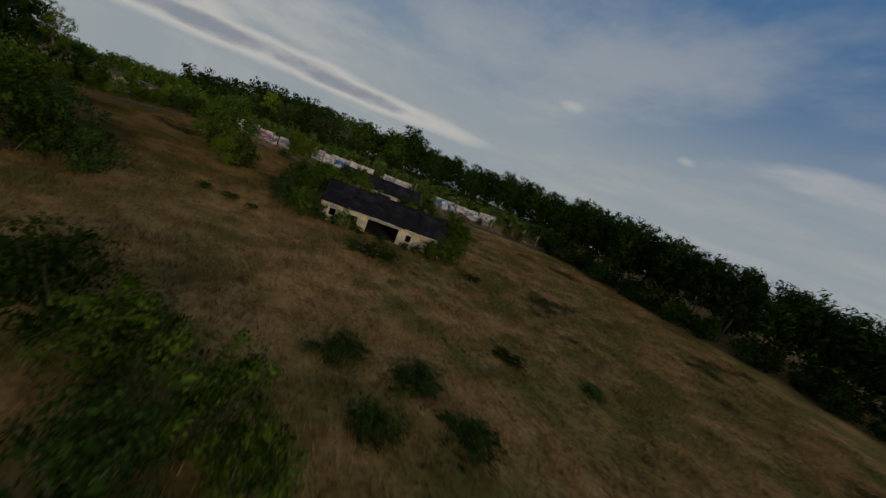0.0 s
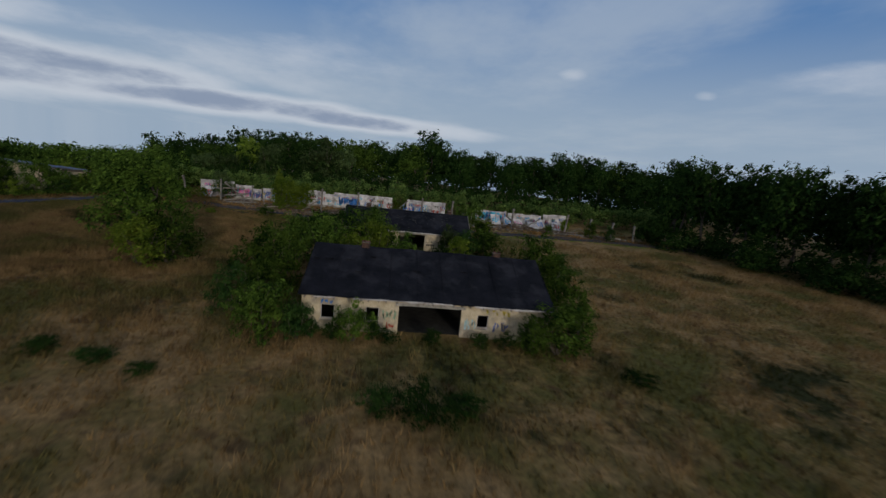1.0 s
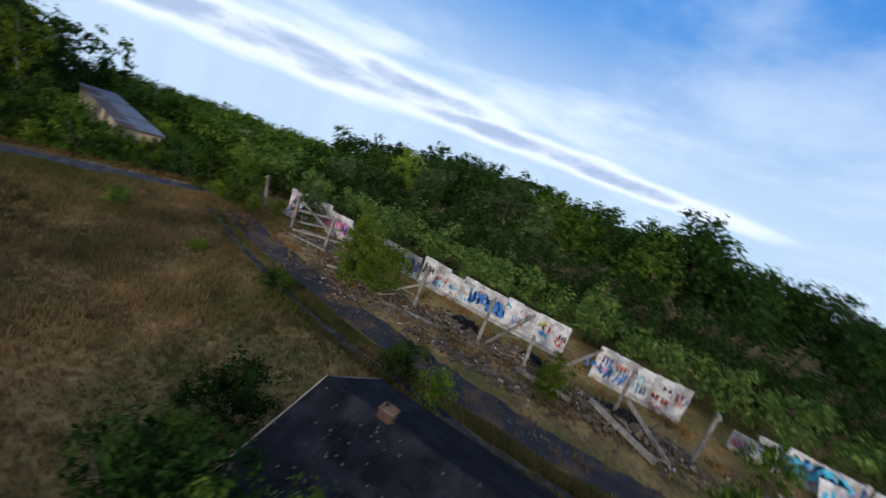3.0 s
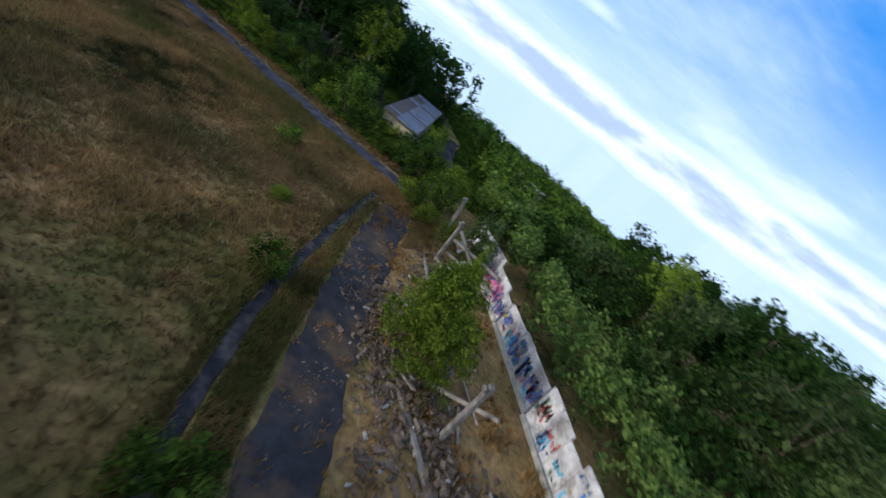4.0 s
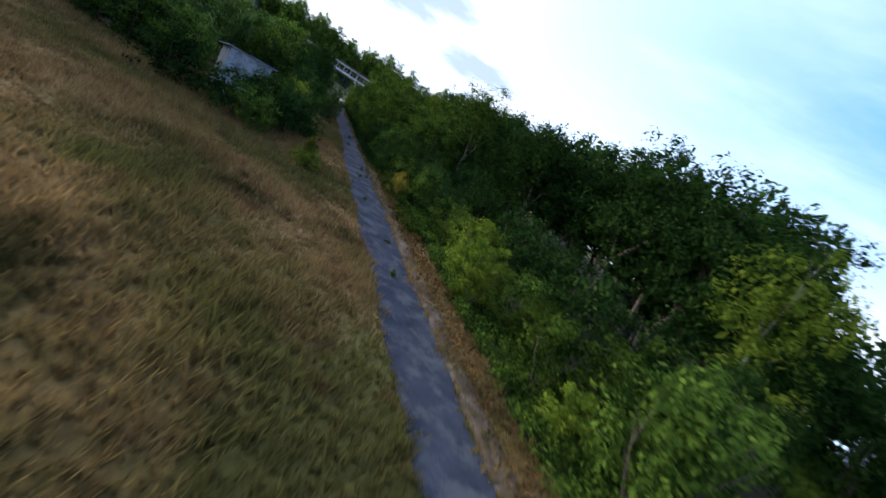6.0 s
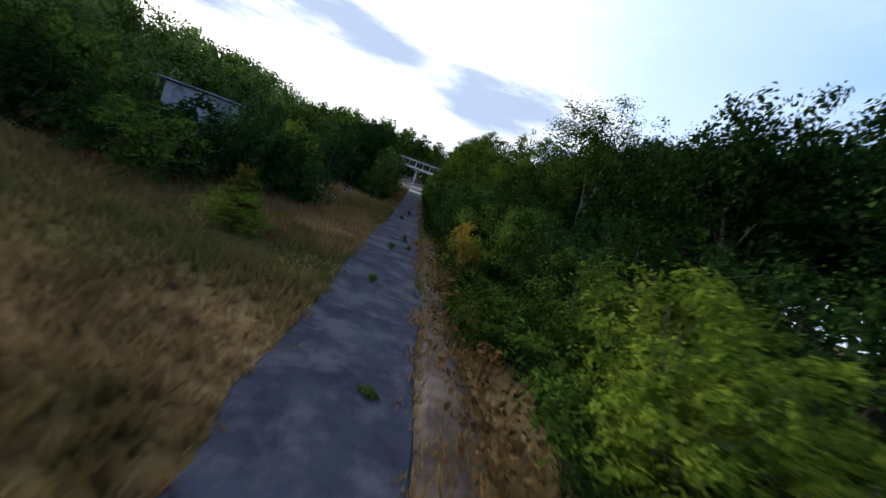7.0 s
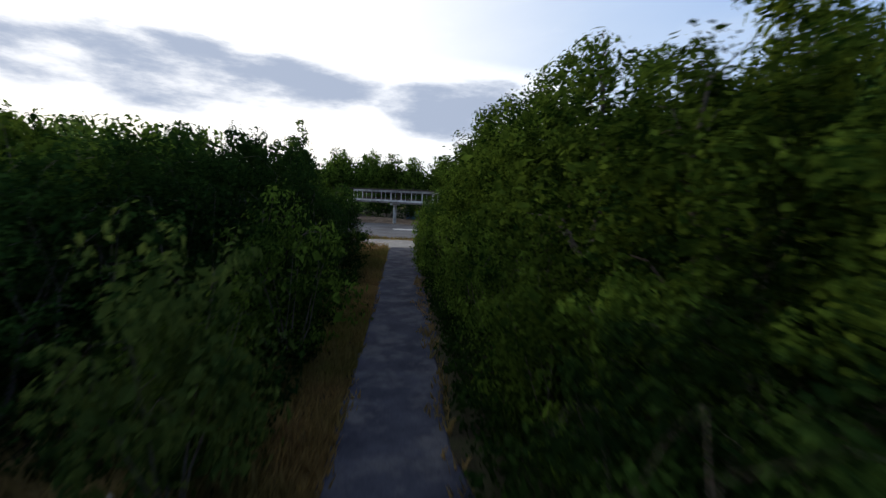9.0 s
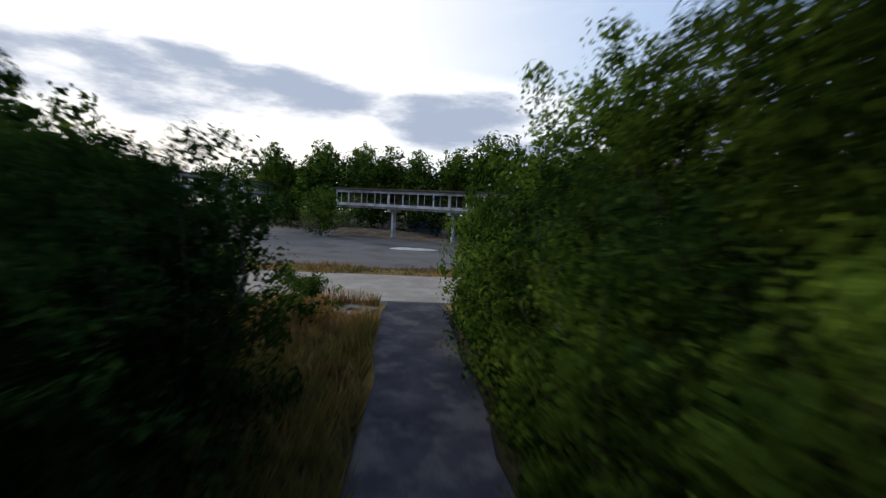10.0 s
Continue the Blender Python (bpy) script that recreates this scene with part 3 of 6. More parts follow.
    part("lintel", box((opening[0] - 0.25, -0.03, opening[2] + 0.01), (opening[1] + 0.25, -0.004, opening[2] + 0.22), 0.008), M_CONCRETE, ob)
    for x, y, top in chimneys:
        c = part("chimney", box((x - 0.3, y - 0.24, ridge - 0.6), (x + 0.3, y + 0.24, top), 0.01), M_SOOT, ob, "crumbling sooty brick chimney")
        part("chimney_cap", rough_up(box((x - 0.33, y - 0.27, top + 0.004), (x + 0.33, y + 0.27, top + 0.07), 0.02), 0.02, 4), M_RUBBLE, c)
        for j in range(3):
            bx = x + rng.uniform(-0.25, 0.25)
            part("loose_brick", box((bx - 0.12, y - 0.06, top + 0.095), (bx + 0.12, y + 0.05, top + 0.16), 0.008, None), M_BRICK, c)
    return ob


shed(pose(0, 0, 0), "long low shed with black felt roof and wide open gateway", 17.0, 11.1, 2.5, 4.62, (-2.08, 2.22, 2.0),
     [(-7.25, -6.35, 0.75, 1.75), (-4.3, -3.4, 0.75, 1.75), (3.35, 4.15, 0.75, 1.7)], [(-4.9, 5.5, 4.95), (5.45, 5.7, 4.9)], seed=2)
shed(pose(-1.2, 25.6, 0), "second cream shed with black felt roof half hidden by bushes", 15.6, 8.7, 2.5, 4.35, (-1.0, 2.25, 2.1),
     [(4.2, 5.1, 0.8, 1.7)], [(5.5, 4.5, 4.75), (-5.1, 4.4, 4.7)], lettering=True, seed=7)


# marks sprayed on walls: strokes of paint, a few millimetres proud
def strokes(name, colour, lines, y, width, parent, seed, label=""):
    key = "spray_paint_" + name
    mat = bpy.data.materials.get(key) or material(key, tuple(c * 0.7 for c in colour), colour, 4, 0.7, 0.1, 20)
    rng = random.Random(seed)
    for line in lines:
        bm = bmesh.new()
        yy = y - rng.uniform(0, 0.004)
        pairs = []
        for k, (x, z) in enumerate(line):
            p, q = line[max(k - 1, 0)], line[min(k + 1, len(line) - 1)]
            d = Vector((q[0] - p[0], q[1] - p[1]))
            d = d.normalized() if d.length > 1e-4 else Vector((1, 0))
            s = Vector((-d.y, d.x)) * width / 2 * rng.uniform(0.75, 1.25)
            pairs.append((bm.verts.new((x + s.x, yy, z + s.y)), bm.verts.new((x - s.x, yy, z - s.y))))
        for (e, f), (g, h) in zip(pairs, pairs[1:]):
            bm.faces.new([e, f, h, g])
        part("graffiti", bm, mat, parent, label)


def scrawl(x0, z0, w, h, n, seed):
    """n letter-like loops that cannot be read."""
    rng = random.Random(seed)
    out = []
    for i in range(n):
        x, s = x0 + w * i / n, w / n
        out.append([(x + s * rng.uniform(0.05, 0.9), z0 + h * rng.uniform(0, 1)) for _ in range(rng.randint(4, 7))])
    return out


for x, z, w, h, c, cn, k in ((-7.3, 1.8, 0.9, 0.3, (0.05, 0.18, 0.55), "blue", 3), (2.5, 0.5, 0.8, 0.9, (0.35, 0.5, 0.55), "pale_blue", 4), (3.9, 1.7, 1.8, 0.5, (0.5, 0.42, 0.08), "yellow", 5),
                             (-3.2, 0.9, 1.0, 0.8, (0.3, 0.42, 0.3), "green", 4), (4.4, 0.4, 1.2, 0.9, (0.12, 0.16, 0.4), "violet", 4), (-2.9, 0.3, 0.6, 0.5, (0.5, 0.08, 0.06), "red", 3)):
    strokes(cn, c, scrawl(x, z, w, h, k, int(x * 10) + 90), -0.008, 0.09, bpy.data.objects["shed"], 3)
strokes("black", (0.03, 0.03, 0.03), scrawl(2.45, 1.15, 0.8, 0.25, 4, 8), -0.008, 0.05, bpy.data.objects["shed.001"], 3)


# ---- the ruin ----
def build_ruin():
    rng = random.Random(12)
    wall = base("ruin_wall", pose(0, 56.3, 0), "white graffiti-covered concrete panel wall of a ruined hall", "wall", kind="structure")
    palette = [("blue", (0.03, 0.22, 0.72)), ("cyan", (0.08, 0.45, 0.70)), ("red", (0.65, 0.07, 0.05)), ("pink", (0.62, 0.18, 0.38)), ("violet", (0.22, 0.14, 0.45)), ("yellow", (0.55, 0.42, 0.08)), ("green", (0.10, 0.38, 0.20)), ("black", (0.03, 0.03, 0.035))]
    # stretches: x from, x to, height, y shift, has paint
    runs = [(-32.0, -27.4, 2.6, 0.2), (-27.2, -19.2, 2.45, 0.1), (-19.0, -3.5, 2.9, -0.2), (-0.8, 6.6, 2.9, -0.6), (10.2, 13.4, 2.0, 0.1), (13.7, 18.8, 2.25, 0.3), (19.2, 26.0, 2.1, 0.6), (26.3, 31.0, 2.55, 0.4)]
    for a, b, hgt, dy in runs:
        x = a
        while x < b - 0.4:
            w = min(1.55, b - x)
            top = hgt + rng.uniform(-0.12, 0.05) - (0.5 if rng.random() < 0.08 else 0)
            lean = rng.uniform(-0.02, 0.02)
            bm = box((x + 0.012, dy, 0), (x + w - 0.012, dy + 0.16, top), 0.015)
            for v in bm.verts:
                v.co.y += v.co.z * lean
                if v.co.z > 1:
                    v.co.z += rng.uniform(-0.09, 0.04) - (rng.uniform(0.2, 0.7) if rng.random() < 0.05 else 0)
            panel = part("panel", bm, M_WHITE, wall)
            for k in range(rng.choice((4, 5, 6)) if x < -17 else rng.choice((2, 3, 4))):
                cn, c = rng.choice(palette)
                gw, gh = rng.uniform(0.5, 1.3), rng.uniform(0.3, 1.1)
                gx, gz = x + rng.uniform(0.05, max(0.06, w - gw)), rng.uniform(0.2, max(0.3, top - gh - 0.3))
                strokes(cn, c, scrawl(gx, gz, min(gw, w - 0.2), gh, rng.randint(2, 4), rng.randint(0, 9999)), dy - 0.05, rng.uniform(0.05, 0.13), panel, 5)
            x += w
        # remains of the base plinth
        part("plinth", rough_up(box((a, dy - 0.25, 0), (b, dy - 0.06, 0.35), 0.03), 0.03, int(a)), M_CONCRETE, wall)
    # the last bay stands askew
    end = part("end_panel", box((0, 0, 0), (5.6, 0.16, 2.95), 0.02), M_WHITE, wall, "slanting end panel covered in sprayed paint")
    end.matrix_basis = pose(-37.9, -0.2, 0, 3, 0, 9)
    for k in range(16):
        cn, c = rng.choice(palette)
        strokes(cn, c, scrawl(rng.uniform(0.1, 4.3), rng.uniform(0.2, 1.9), rng.uniform(0.7, 1.3), rng.uniform(0.4, 1.0), rng.randint(2, 4), 300 + k), -0.012, rng.uniform(0.06, 0.16), end, 5)
    for x0 in (-11.2, -10.2):
        part("window_opening", box((x0, -0.215, 2.0), (x0 + 0.7, -0.204, 2.45)), M_DARK, wall, "small dark window hole")
    # large painted pieces
    strokes("blue", (0.03, 0.22, 0.72), scrawl(-13.4, 0.7, 4.0, 1.5, 9, 77), -0.27, 0.24, wall, 6, "big blue sprayed lettering")
    strokes("blue", (0.03, 0.22, 0.72), scrawl(-13.4, 0.8, 4.0, 1.4, 9, 78), -0.275, 0.20, wall, 7)
    strokes("cyan", (0.08, 0.45, 0.70), scrawl(13.6, 0.4, 4.4, 1.6, 8, 79), 0.24, 0.5, wall, 8)
    strokes("blue", (0.03, 0.22, 0.72), scrawl(14.0, 0.5, 3.8, 1.4, 6, 83), 0.235, 0.16, wall, 8)
    strokes("violet", (0.22, 0.14, 0.45), scrawl(-24.4, 0.4, 5.2, 1.6, 8, 84), -0.07, 0.22, wall, 12)
    strokes("blue", (0.03, 0.22, 0.72), scrawl(-1.6, 0.3, 4.2, 1.5, 7, 85), -0.67, 0.14, wall, 13)
    strokes("red", (0.65, 0.07, 0.05), scrawl(4.0, 0.8, 1.5, 0.6, 4, 80), -0.66, 0.16, wall, 9)
    strokes("pink", (0.62, 0.18, 0.38), scrawl(-33.5, 0.5, 4.5, 1.5, 9, 81), 0.13, 0.2, wall, 10)
    strokes("violet", (0.22, 0.14, 0.45), scrawl(-29.5, 0.3, 2.8, 1.4, 6, 82), 0.125, 0.2, wall, 11)


build_ruin()


def concrete_post(x, y, h, lean=(0, 0), seed=0):
    ob = base("concrete_post", pose(x, y, 0, lean[0], lean[1], seed * 7 % 20), "pale weathered concrete post standing in rubble", "post", "posts of the ruined hall")
    bm = box((-0.13, -0.13, -0.2), (0.13, 0.13, h), 0.02)
    rough_up(bm, 0.012, seed)
    part("shaft", bm, M_POST, ob)
    part("bracket", rough_up(box((-0.16, -0.3, h - 0.35), (0.16, -0.131, h - 0.12), 0.02), 0.01, seed), M_POST, ob)
    return ob


for k, (x, y, h, lx, ly) in enumerate(((-39.4, 54.0, 3.6, 0, -9), (-32.9, 52.0, 3.75, 0, 0), (-27.6, 51.4, 3.2, 0, 2), (-15.5, 49.6, 4.0, 0, 1), (-9.4, 50.2, 3.9, 1, 0), (-5.2, 49.6, 3.0, 0, -3), (1.8, 51.0, 3.9, 0, 1), (7.2, 49.8, 4.1, 0, 0),
                                       (18.4, 50.2, 3.7, 0, 0), (28.2, 49.3, 3.7, 0, 3), (32.6, 48.8, 3.4, 0, 0), (36.3, 48.0, 3.2, 0, 6), (40.5, 47.4, 3.0, 0, -4))):
    concrete_post(x, y, h, (lx, ly), k)


def fallen_beam(a, b, w, h, k):
    ob = part("fallen_beam", beam_between(a, b, w, h, k), M_POST if k % 3 else M_WOOD)
    return tagged(ob, "broken grey beam lying in the rubble", "beam", "fallen beams of the ruin")


for k, (a, b, w, h) in enumerate((((-32.6, 52.1, 2.2), (-30.4, 56.2, 2.0), 0.2, 0.22), ((-32.5, 52.2, 1.0), (-29.6, 55.9, 1.1), 0.18, 0.2), ((-32.3, 52.0, 3.2), (-30.0, 55.6, 0.15), 0.2, 0.25), ((-32.4, 51.7, 0.2), (-27.4, 51.5, 1.2), 0.2, 0.22), ((-32, 52.6, 0.25), (-28.2, 54.4, 0.3), 0.24, 0.24), ((-31.5, 50.6, 0.12), (-26.5, 50.2, 0.5), 0.2, 0.2),
                                ((-18.4, 49.2, 0.3), (-15.6, 51.5, 2.2), 0.16, 0.2), ((-17.5, 47.5, 0.15), (-11.8, 48.8, 0.2), 0.25, 0.25), ((-8.8, 50.4, 0.2), (-6.8, 55.8, 2.6), 0.16, 0.2), ((-5.4, 49.0, 0.2), (-1.2, 47.6, 0.75), 0.3, 0.28),
                                ((2.2, 49.8, 1.9), (5.8, 47.8, 0.15), 0.22, 0.24), ((0.0, 48.6, 1.1), (4.9, 46.9, 0.2), 0.32, 0.3), ((10.6, 47.6, 0.3), (16.3, 49.3, 0.25), 0.28, 0.24), ((17.5, 51.3, 2.1), (20.3, 49.0, 0.2), 0.18, 0.22),
                                ((25.0, 48.7, 0.15), (31.0, 47.1, 0.4), 0.25, 0.25), ((33.0, 48.9, 0.2), (37.8, 46.7, 0.5), 0.22, 0.22), ((20.5, 50.6, 0.2), (24.6, 53.5, 1.8), 0.16, 0.2), ((-3.5, 51.2, 0.2), (-0.6, 55.4, 2.7), 0.14, 0.18),
                                ((-24.4, 48.3, 0.12), (-19.2, 50.6, 0.7), 0.22, 0.22))):
    fallen_beam(a, b, w, h, k)


rng = random.Random(77)
for k in range(34):
    x = rng.choice((-30, -24, -17, -12, -8, -4, 0, 4, 13, 18, 22, 27, 31)) + rng.uniform(-2.2, 2.2)
    y, a, n = rng.uniform(47.6, 53.4), rng.uniform(0, 6.3), rng.uniform(1.6, 3.8)
    z0, z1 = rng.uniform(0.1, 0.25), rng.choice((0.2, 0.3, 0.8, 1.4))
    p = part("plank", beam_between((x, y, z0), (x + n * math.cos(a), y + 0.6 * n * math.sin(a), z1), rng.uniform(0.1, 0.2), rng.uniform(0.04, 0.1), k), M_WOOD if k % 2 else M_POST)
    tagged(p, "grey broken plank lying in the rubble", "plank", "planks in the rubble")


def fallen_panel(x, y, yaw, tilt, colour, seed):
    """A wall panel that has toppled and leans on the rubble."""
    ob = base("fallen_panel", pose(x, y, 0.12, 0, 0, yaw) @ pose(0, 0, 0, tilt, 0, 0), "toppled white concrete panel with sprayed paint", "panel", "toppled panels of the ruin")
    part("slab", rough_up(box((-0.9, 0, 0), (0.9, 0.12, 2.2), 0.02), 0.02, seed), M_WHITE, ob)
    for cn, c in colour:
        strokes(cn, c, scrawl(-0.75, 0.3, 1.4, 1.4, 3, seed), -0.03, 0.16, ob, seed)
        seed += 5


CYAN, BLUE, RED, PINK = ("cyan", (0.08, 0.45, 0.70)), ("blue", (0.03, 0.22, 0.72)), ("red", (0.65, 0.07, 0.05)), ("pink", (0.62, 0.18, 0.38))
for k, (x, y, yaw, tilt, colour) in enumerate(((16.4, 53.6, 8, -42, [CYAN]), (18.6, 53.2, -12, -55, [CYAN, BLUE]), (21.0, 53.4, 14, -60, [PINK]), (23.4, 52.8, -6, -66, []), (25.4, 53.6, 20, -48, [BLUE]), (28.0, 53.0, -15, -58, [RED]), (-36.5, 54.6, -8, -40, [CYAN, RED]))):
    fallen_panel(x, y, yaw, tilt, colour, 40 + k)


for k, (a, b) in enumerate((((-60.6, 35.2, 0.1), (-61.4, 35.9, 1.8)), ((-60.9, 35.0, 0.1), (-62.0, 35.3, 1.6)), ((-60.2, 36.3, 0.12), (-62.0, 35.7, 0.35)))):
    tagged(part("board", beam_between(a, b, 0.32, 0.04, k + 60), M_CONCRETE), "pale board leaning in the shrubs beside the lane", "board", "boards dumped beside the lane")


def rubble_heap(name, label, spots, count, size, mat, seed):
    """Angular chunks scattered and heaped; too many to count."""
    rng = np.random.default_rng(seed)
    cube = np.array([(-1, -1, -1), (1, -1, -1), (1, 1, -1), (-1, 1, -1), (-1, -1, 1), (1, -1, 1), (1, 1, 1), (-1, 1, 1)], float)
    quads = np.array([(0, 3, 2, 1), (4, 5, 6, 7), (0, 1, 5, 4), (1, 2, 6, 5), (2, 3, 7, 6), (3, 0, 4, 7)])
    V, F = [], []
    for k in range(count):
        x, y, rx, ry, hz = spots[rng.integers(len(spots))]
        u = rng.normal(0, 0.45, 2)
        c = np.array([x + u[0] * rx, y + u[1] * ry, max(0, hz * np.exp(-2 * (u @ u))) * rng.uniform(0.3, 1)])
        s = np.array([rng.uniform(0.5, 1.9), rng.uniform(0.4, 1.0), rng.uniform(0.2, 0.6)]) * size * min(rng.lognormal(0, 0.4), 1.6)
        a, b = rng.uniform(0, 6.28), rng.normal(0, 0.35)
        rot = np.array([[math.cos(a), -math.sin(a), 0], [math.sin(a), math.cos(a), 0], [0, 0, 1]]) @ np.array([[1, 0, 0], [0, math.cos(b), -math.sin(b)], [0, math.sin(b), math.cos(b)]])
        V.append((cube + rng.uniform(-0.25, 0.25, (8, 3))) * s @ rot.T + c + (0, 0, s[2] * 0.6))
        F.append(quads + 8 * k)
    return tagged(new(name, mesh_of(name, np.concatenate(V), np.concatenate(F), mat)), label, "rubble", kind="stuff")


RUIN_SPOTS = [(-29.5, 52.0, 4, 2.5, 0.4), (-24, 50.5, 4, 3, 0.5), (-17, 48.5, 4, 2.5, 0.5), (-12, 49.5, 4, 3, 0.7), (-6, 50.5, 4, 3, 0.8), (0, 49, 4, 2.5, 0.9), (5, 49.5, 4, 2.5, 0.7), (13, 49, 5, 3, 0.7), (20, 50.5, 5, 3, 1.0), (28, 49, 5, 2.5, 0.5), (35, 48, 5, 2, 0.5), (-20, 46.5, 8, 1.6, 0.15), (-8, 46.3, 8, 1.6, 0.15)]
rubble_heap("rubble", "heaps of broken concrete, planks and plaster in front of the wall", RUIN_SPOTS, 4600, 0.10, M_RUBBLE, 3)
rubble_heap("pale_rubble", "pale broken concrete chunks and slabs", RUIN_SPOTS, 420, 0.07, M_CONCRETE, 4)
rubble_heap("yard_dirt", "broken stones and dirt strewn over the asphalt track", [(x, y + 0.3, 3.2, 1.5, 0.04) for x, y in YARD], 1500, 0.042, M_RUBBLE, 8)
rubble_heap("lane_rubble", "pale dumped rubble in the dry grass beside the lane", [(-67.4, 1.0, 2.5, 1.6, 0.5), (-64.5, 4.5, 2.0, 1.5, 0.4), (-69.5, -2.6, 1.5, 1.2, 0.3)], 48, 0.1, M_POST, 5)
rubble_heap("black_foil", "crumpled black tar sheets in the rubble", [(-11.6, 51.8, 1.6, 1.0, 0.7), (-5.2, 51.6, 1.8, 1.0, 0.8), (2.6, 51.2, 2.0, 1.0, 0.6)], 260, 0.15, M_FELT, 6)


# ---- sheds beside the lane ----
def flat_shed(name, m, label, w, d, h0, h1, roof_mat, wall_mat):
    """A small building with a low single-pitch roof rising to the back; front wall along x at y = 0."""
    ob = base(name, m, label, "shed")
    bm = bmesh.new()
    ring = []
    for x in (0, w):
        ring.append([bm.verts.new((x, y, z)) for y, z in ((0, 0), (d, 0), (d, h1), (0, h0))])
    bm.faces.new(ring[0]), bm.faces.new(ring[1][::-1])
    for k in range(4):
        bm.faces.new([ring[0][k], ring[1][k], ring[1][(k + 1) % 4], ring[0][(k + 1) % 4]])
    bmesh.ops.recalc_face_normals(bm, faces=bm.faces)
    part("wall", bm, wall_mat, ob)
    n = int(w / 0.9)
    for i in range(n):
        x0, x1 = -0.3 + (w + 0.6) * i / n, -0.3 + (w + 0.6) * (i + 1) / n
        bm = box((x0 + 0.004, -0.45, 0.03), (x1 - 0.004, d + 0.3, 0.09))
        for v in bm.verts:
            v.co.z += h0 + (h1 - h0) * (v.co.y / d) + 0.012 * (i % 2)
        part("roof_sheet", bm, roof_mat, ob)
    part("fascia", box((-0.3, -0.5, h0 - 0.22), (w + 0.3, -0.455, h0 + 0.02), 0.005), M_BARK, ob, "dark eave board")
    return ob


def long_shed(m, w, d, h0, h1):
    """A long low building: its end wall along x at y = 0, sheet roof pitched across from h0 at x = w to h1 at x = 0."""
    ob = base("blue_roofed_shed", m, "long low cream shed with patched blue-grey sheet roof among bushes", "shed")
    for name, lo, hi in (("end_wall", (0.25, 0, 0), (w - 0.25, 0.25, h0)), ("end_wall", (0.25, d - 0.25, 0), (w - 0.25, d, h0)), ("side_wall", (0, 0, 0), (0.247, d, h1 - 0.05)), ("side_wall", (w - 0.247, 0, 0), (w, d, h0 - 0.03))):
        part(name, box(lo, hi), M_PLASTER, ob)
    bm = bmesh.new()
    ring = [[bm.verts.new((x, y, z)) for x, z in ((0.25, h0 + 0.003), (w - 0.25, h0 + 0.003), (0.25, h1 - 0.06))] for y in (0, 0.25)]
    bm.faces.new(ring[0]), bm.faces.new(ring[1][::-1])
    for k in range(3):
        bm.faces.new([ring[0][k], ring[1][k], ring[1][(k + 1) % 3], ring[0][(k + 1) % 3]])
    bmesh.ops.recalc_face_normals(bm, faces=bm.faces)
    part("gable", bm, M_PLASTER, ob)
    g = random.Random(21)
    n = int(d / 1.02)
    for row, (xa, xb) in enumerate(((-0.3, w * 0.36), (w * 0.34, w + 0.4))):
        for i in range(n):
            y0, y1 = -0.4 + (d + 0.8) * i / n, -0.4 + (d + 0.8) * (i + 1) / n
            lift = 0.03 + 0.014 * (i % 2) + 0.02 * (1 - row) + g.uniform(0, 0.02)
            bm = box((xa, y0 + 0.004, 0), (xb, y1 - 0.004, 0.045))
            for v in bm.verts:
                v.co.z += lift + h1 + (h0 - h1) * v.co.x / w
            rusty = g.random() < (0.75 if row == 0 else 0.12)
            part("roof_sheet", bm, M_RUSTROOF if rusty else M_BLUEROOF, ob, "brown rusted roof sheet" if rusty else "")
    part("fascia", beam_between((-0.3, -0.43, h1 - 0.05), (w + 0.3, -0.43, h0 - 0.12), 0.04, 0.22, 2, 0.005), M_BARK, ob, "dark eave board")
    part("fascia", box((w + 0.405, -0.4, h0 - 0.3), (w + 0.445, d + 0.4, h0 - 0.06), 0.005), M_BARK, ob)
    return ob


SHED_POSE = pose(-53.8, 45.6, 0, 0, 0, 73.5)
long_shed(SHED_POSE, 4.0, 25.0, 3.3, 3.55)
flat_shed("hut", pose(-58.9, 5.4, 0, 0, 0, -12), "small hut with pale grey roof in the thicket", 3.0, 2.6, 3.0, 3.4, M_PALEROOF, M_WHITE)
flat_shed("store", pose(-52.6, -3.6, 0, 0, 0, 20), "small pale store hut behind the meadow bushes", 4.0, 4.2, 2.5, 2.9, M_PALEROOF, M_PLASTER)
flat_shed("far_hut", pose(-72.5, 71, 0, 0, 0, 35), "far shed roof showing between trees", 6, 4, 2.3, 2.9, M_WOOD, M_PLASTER)


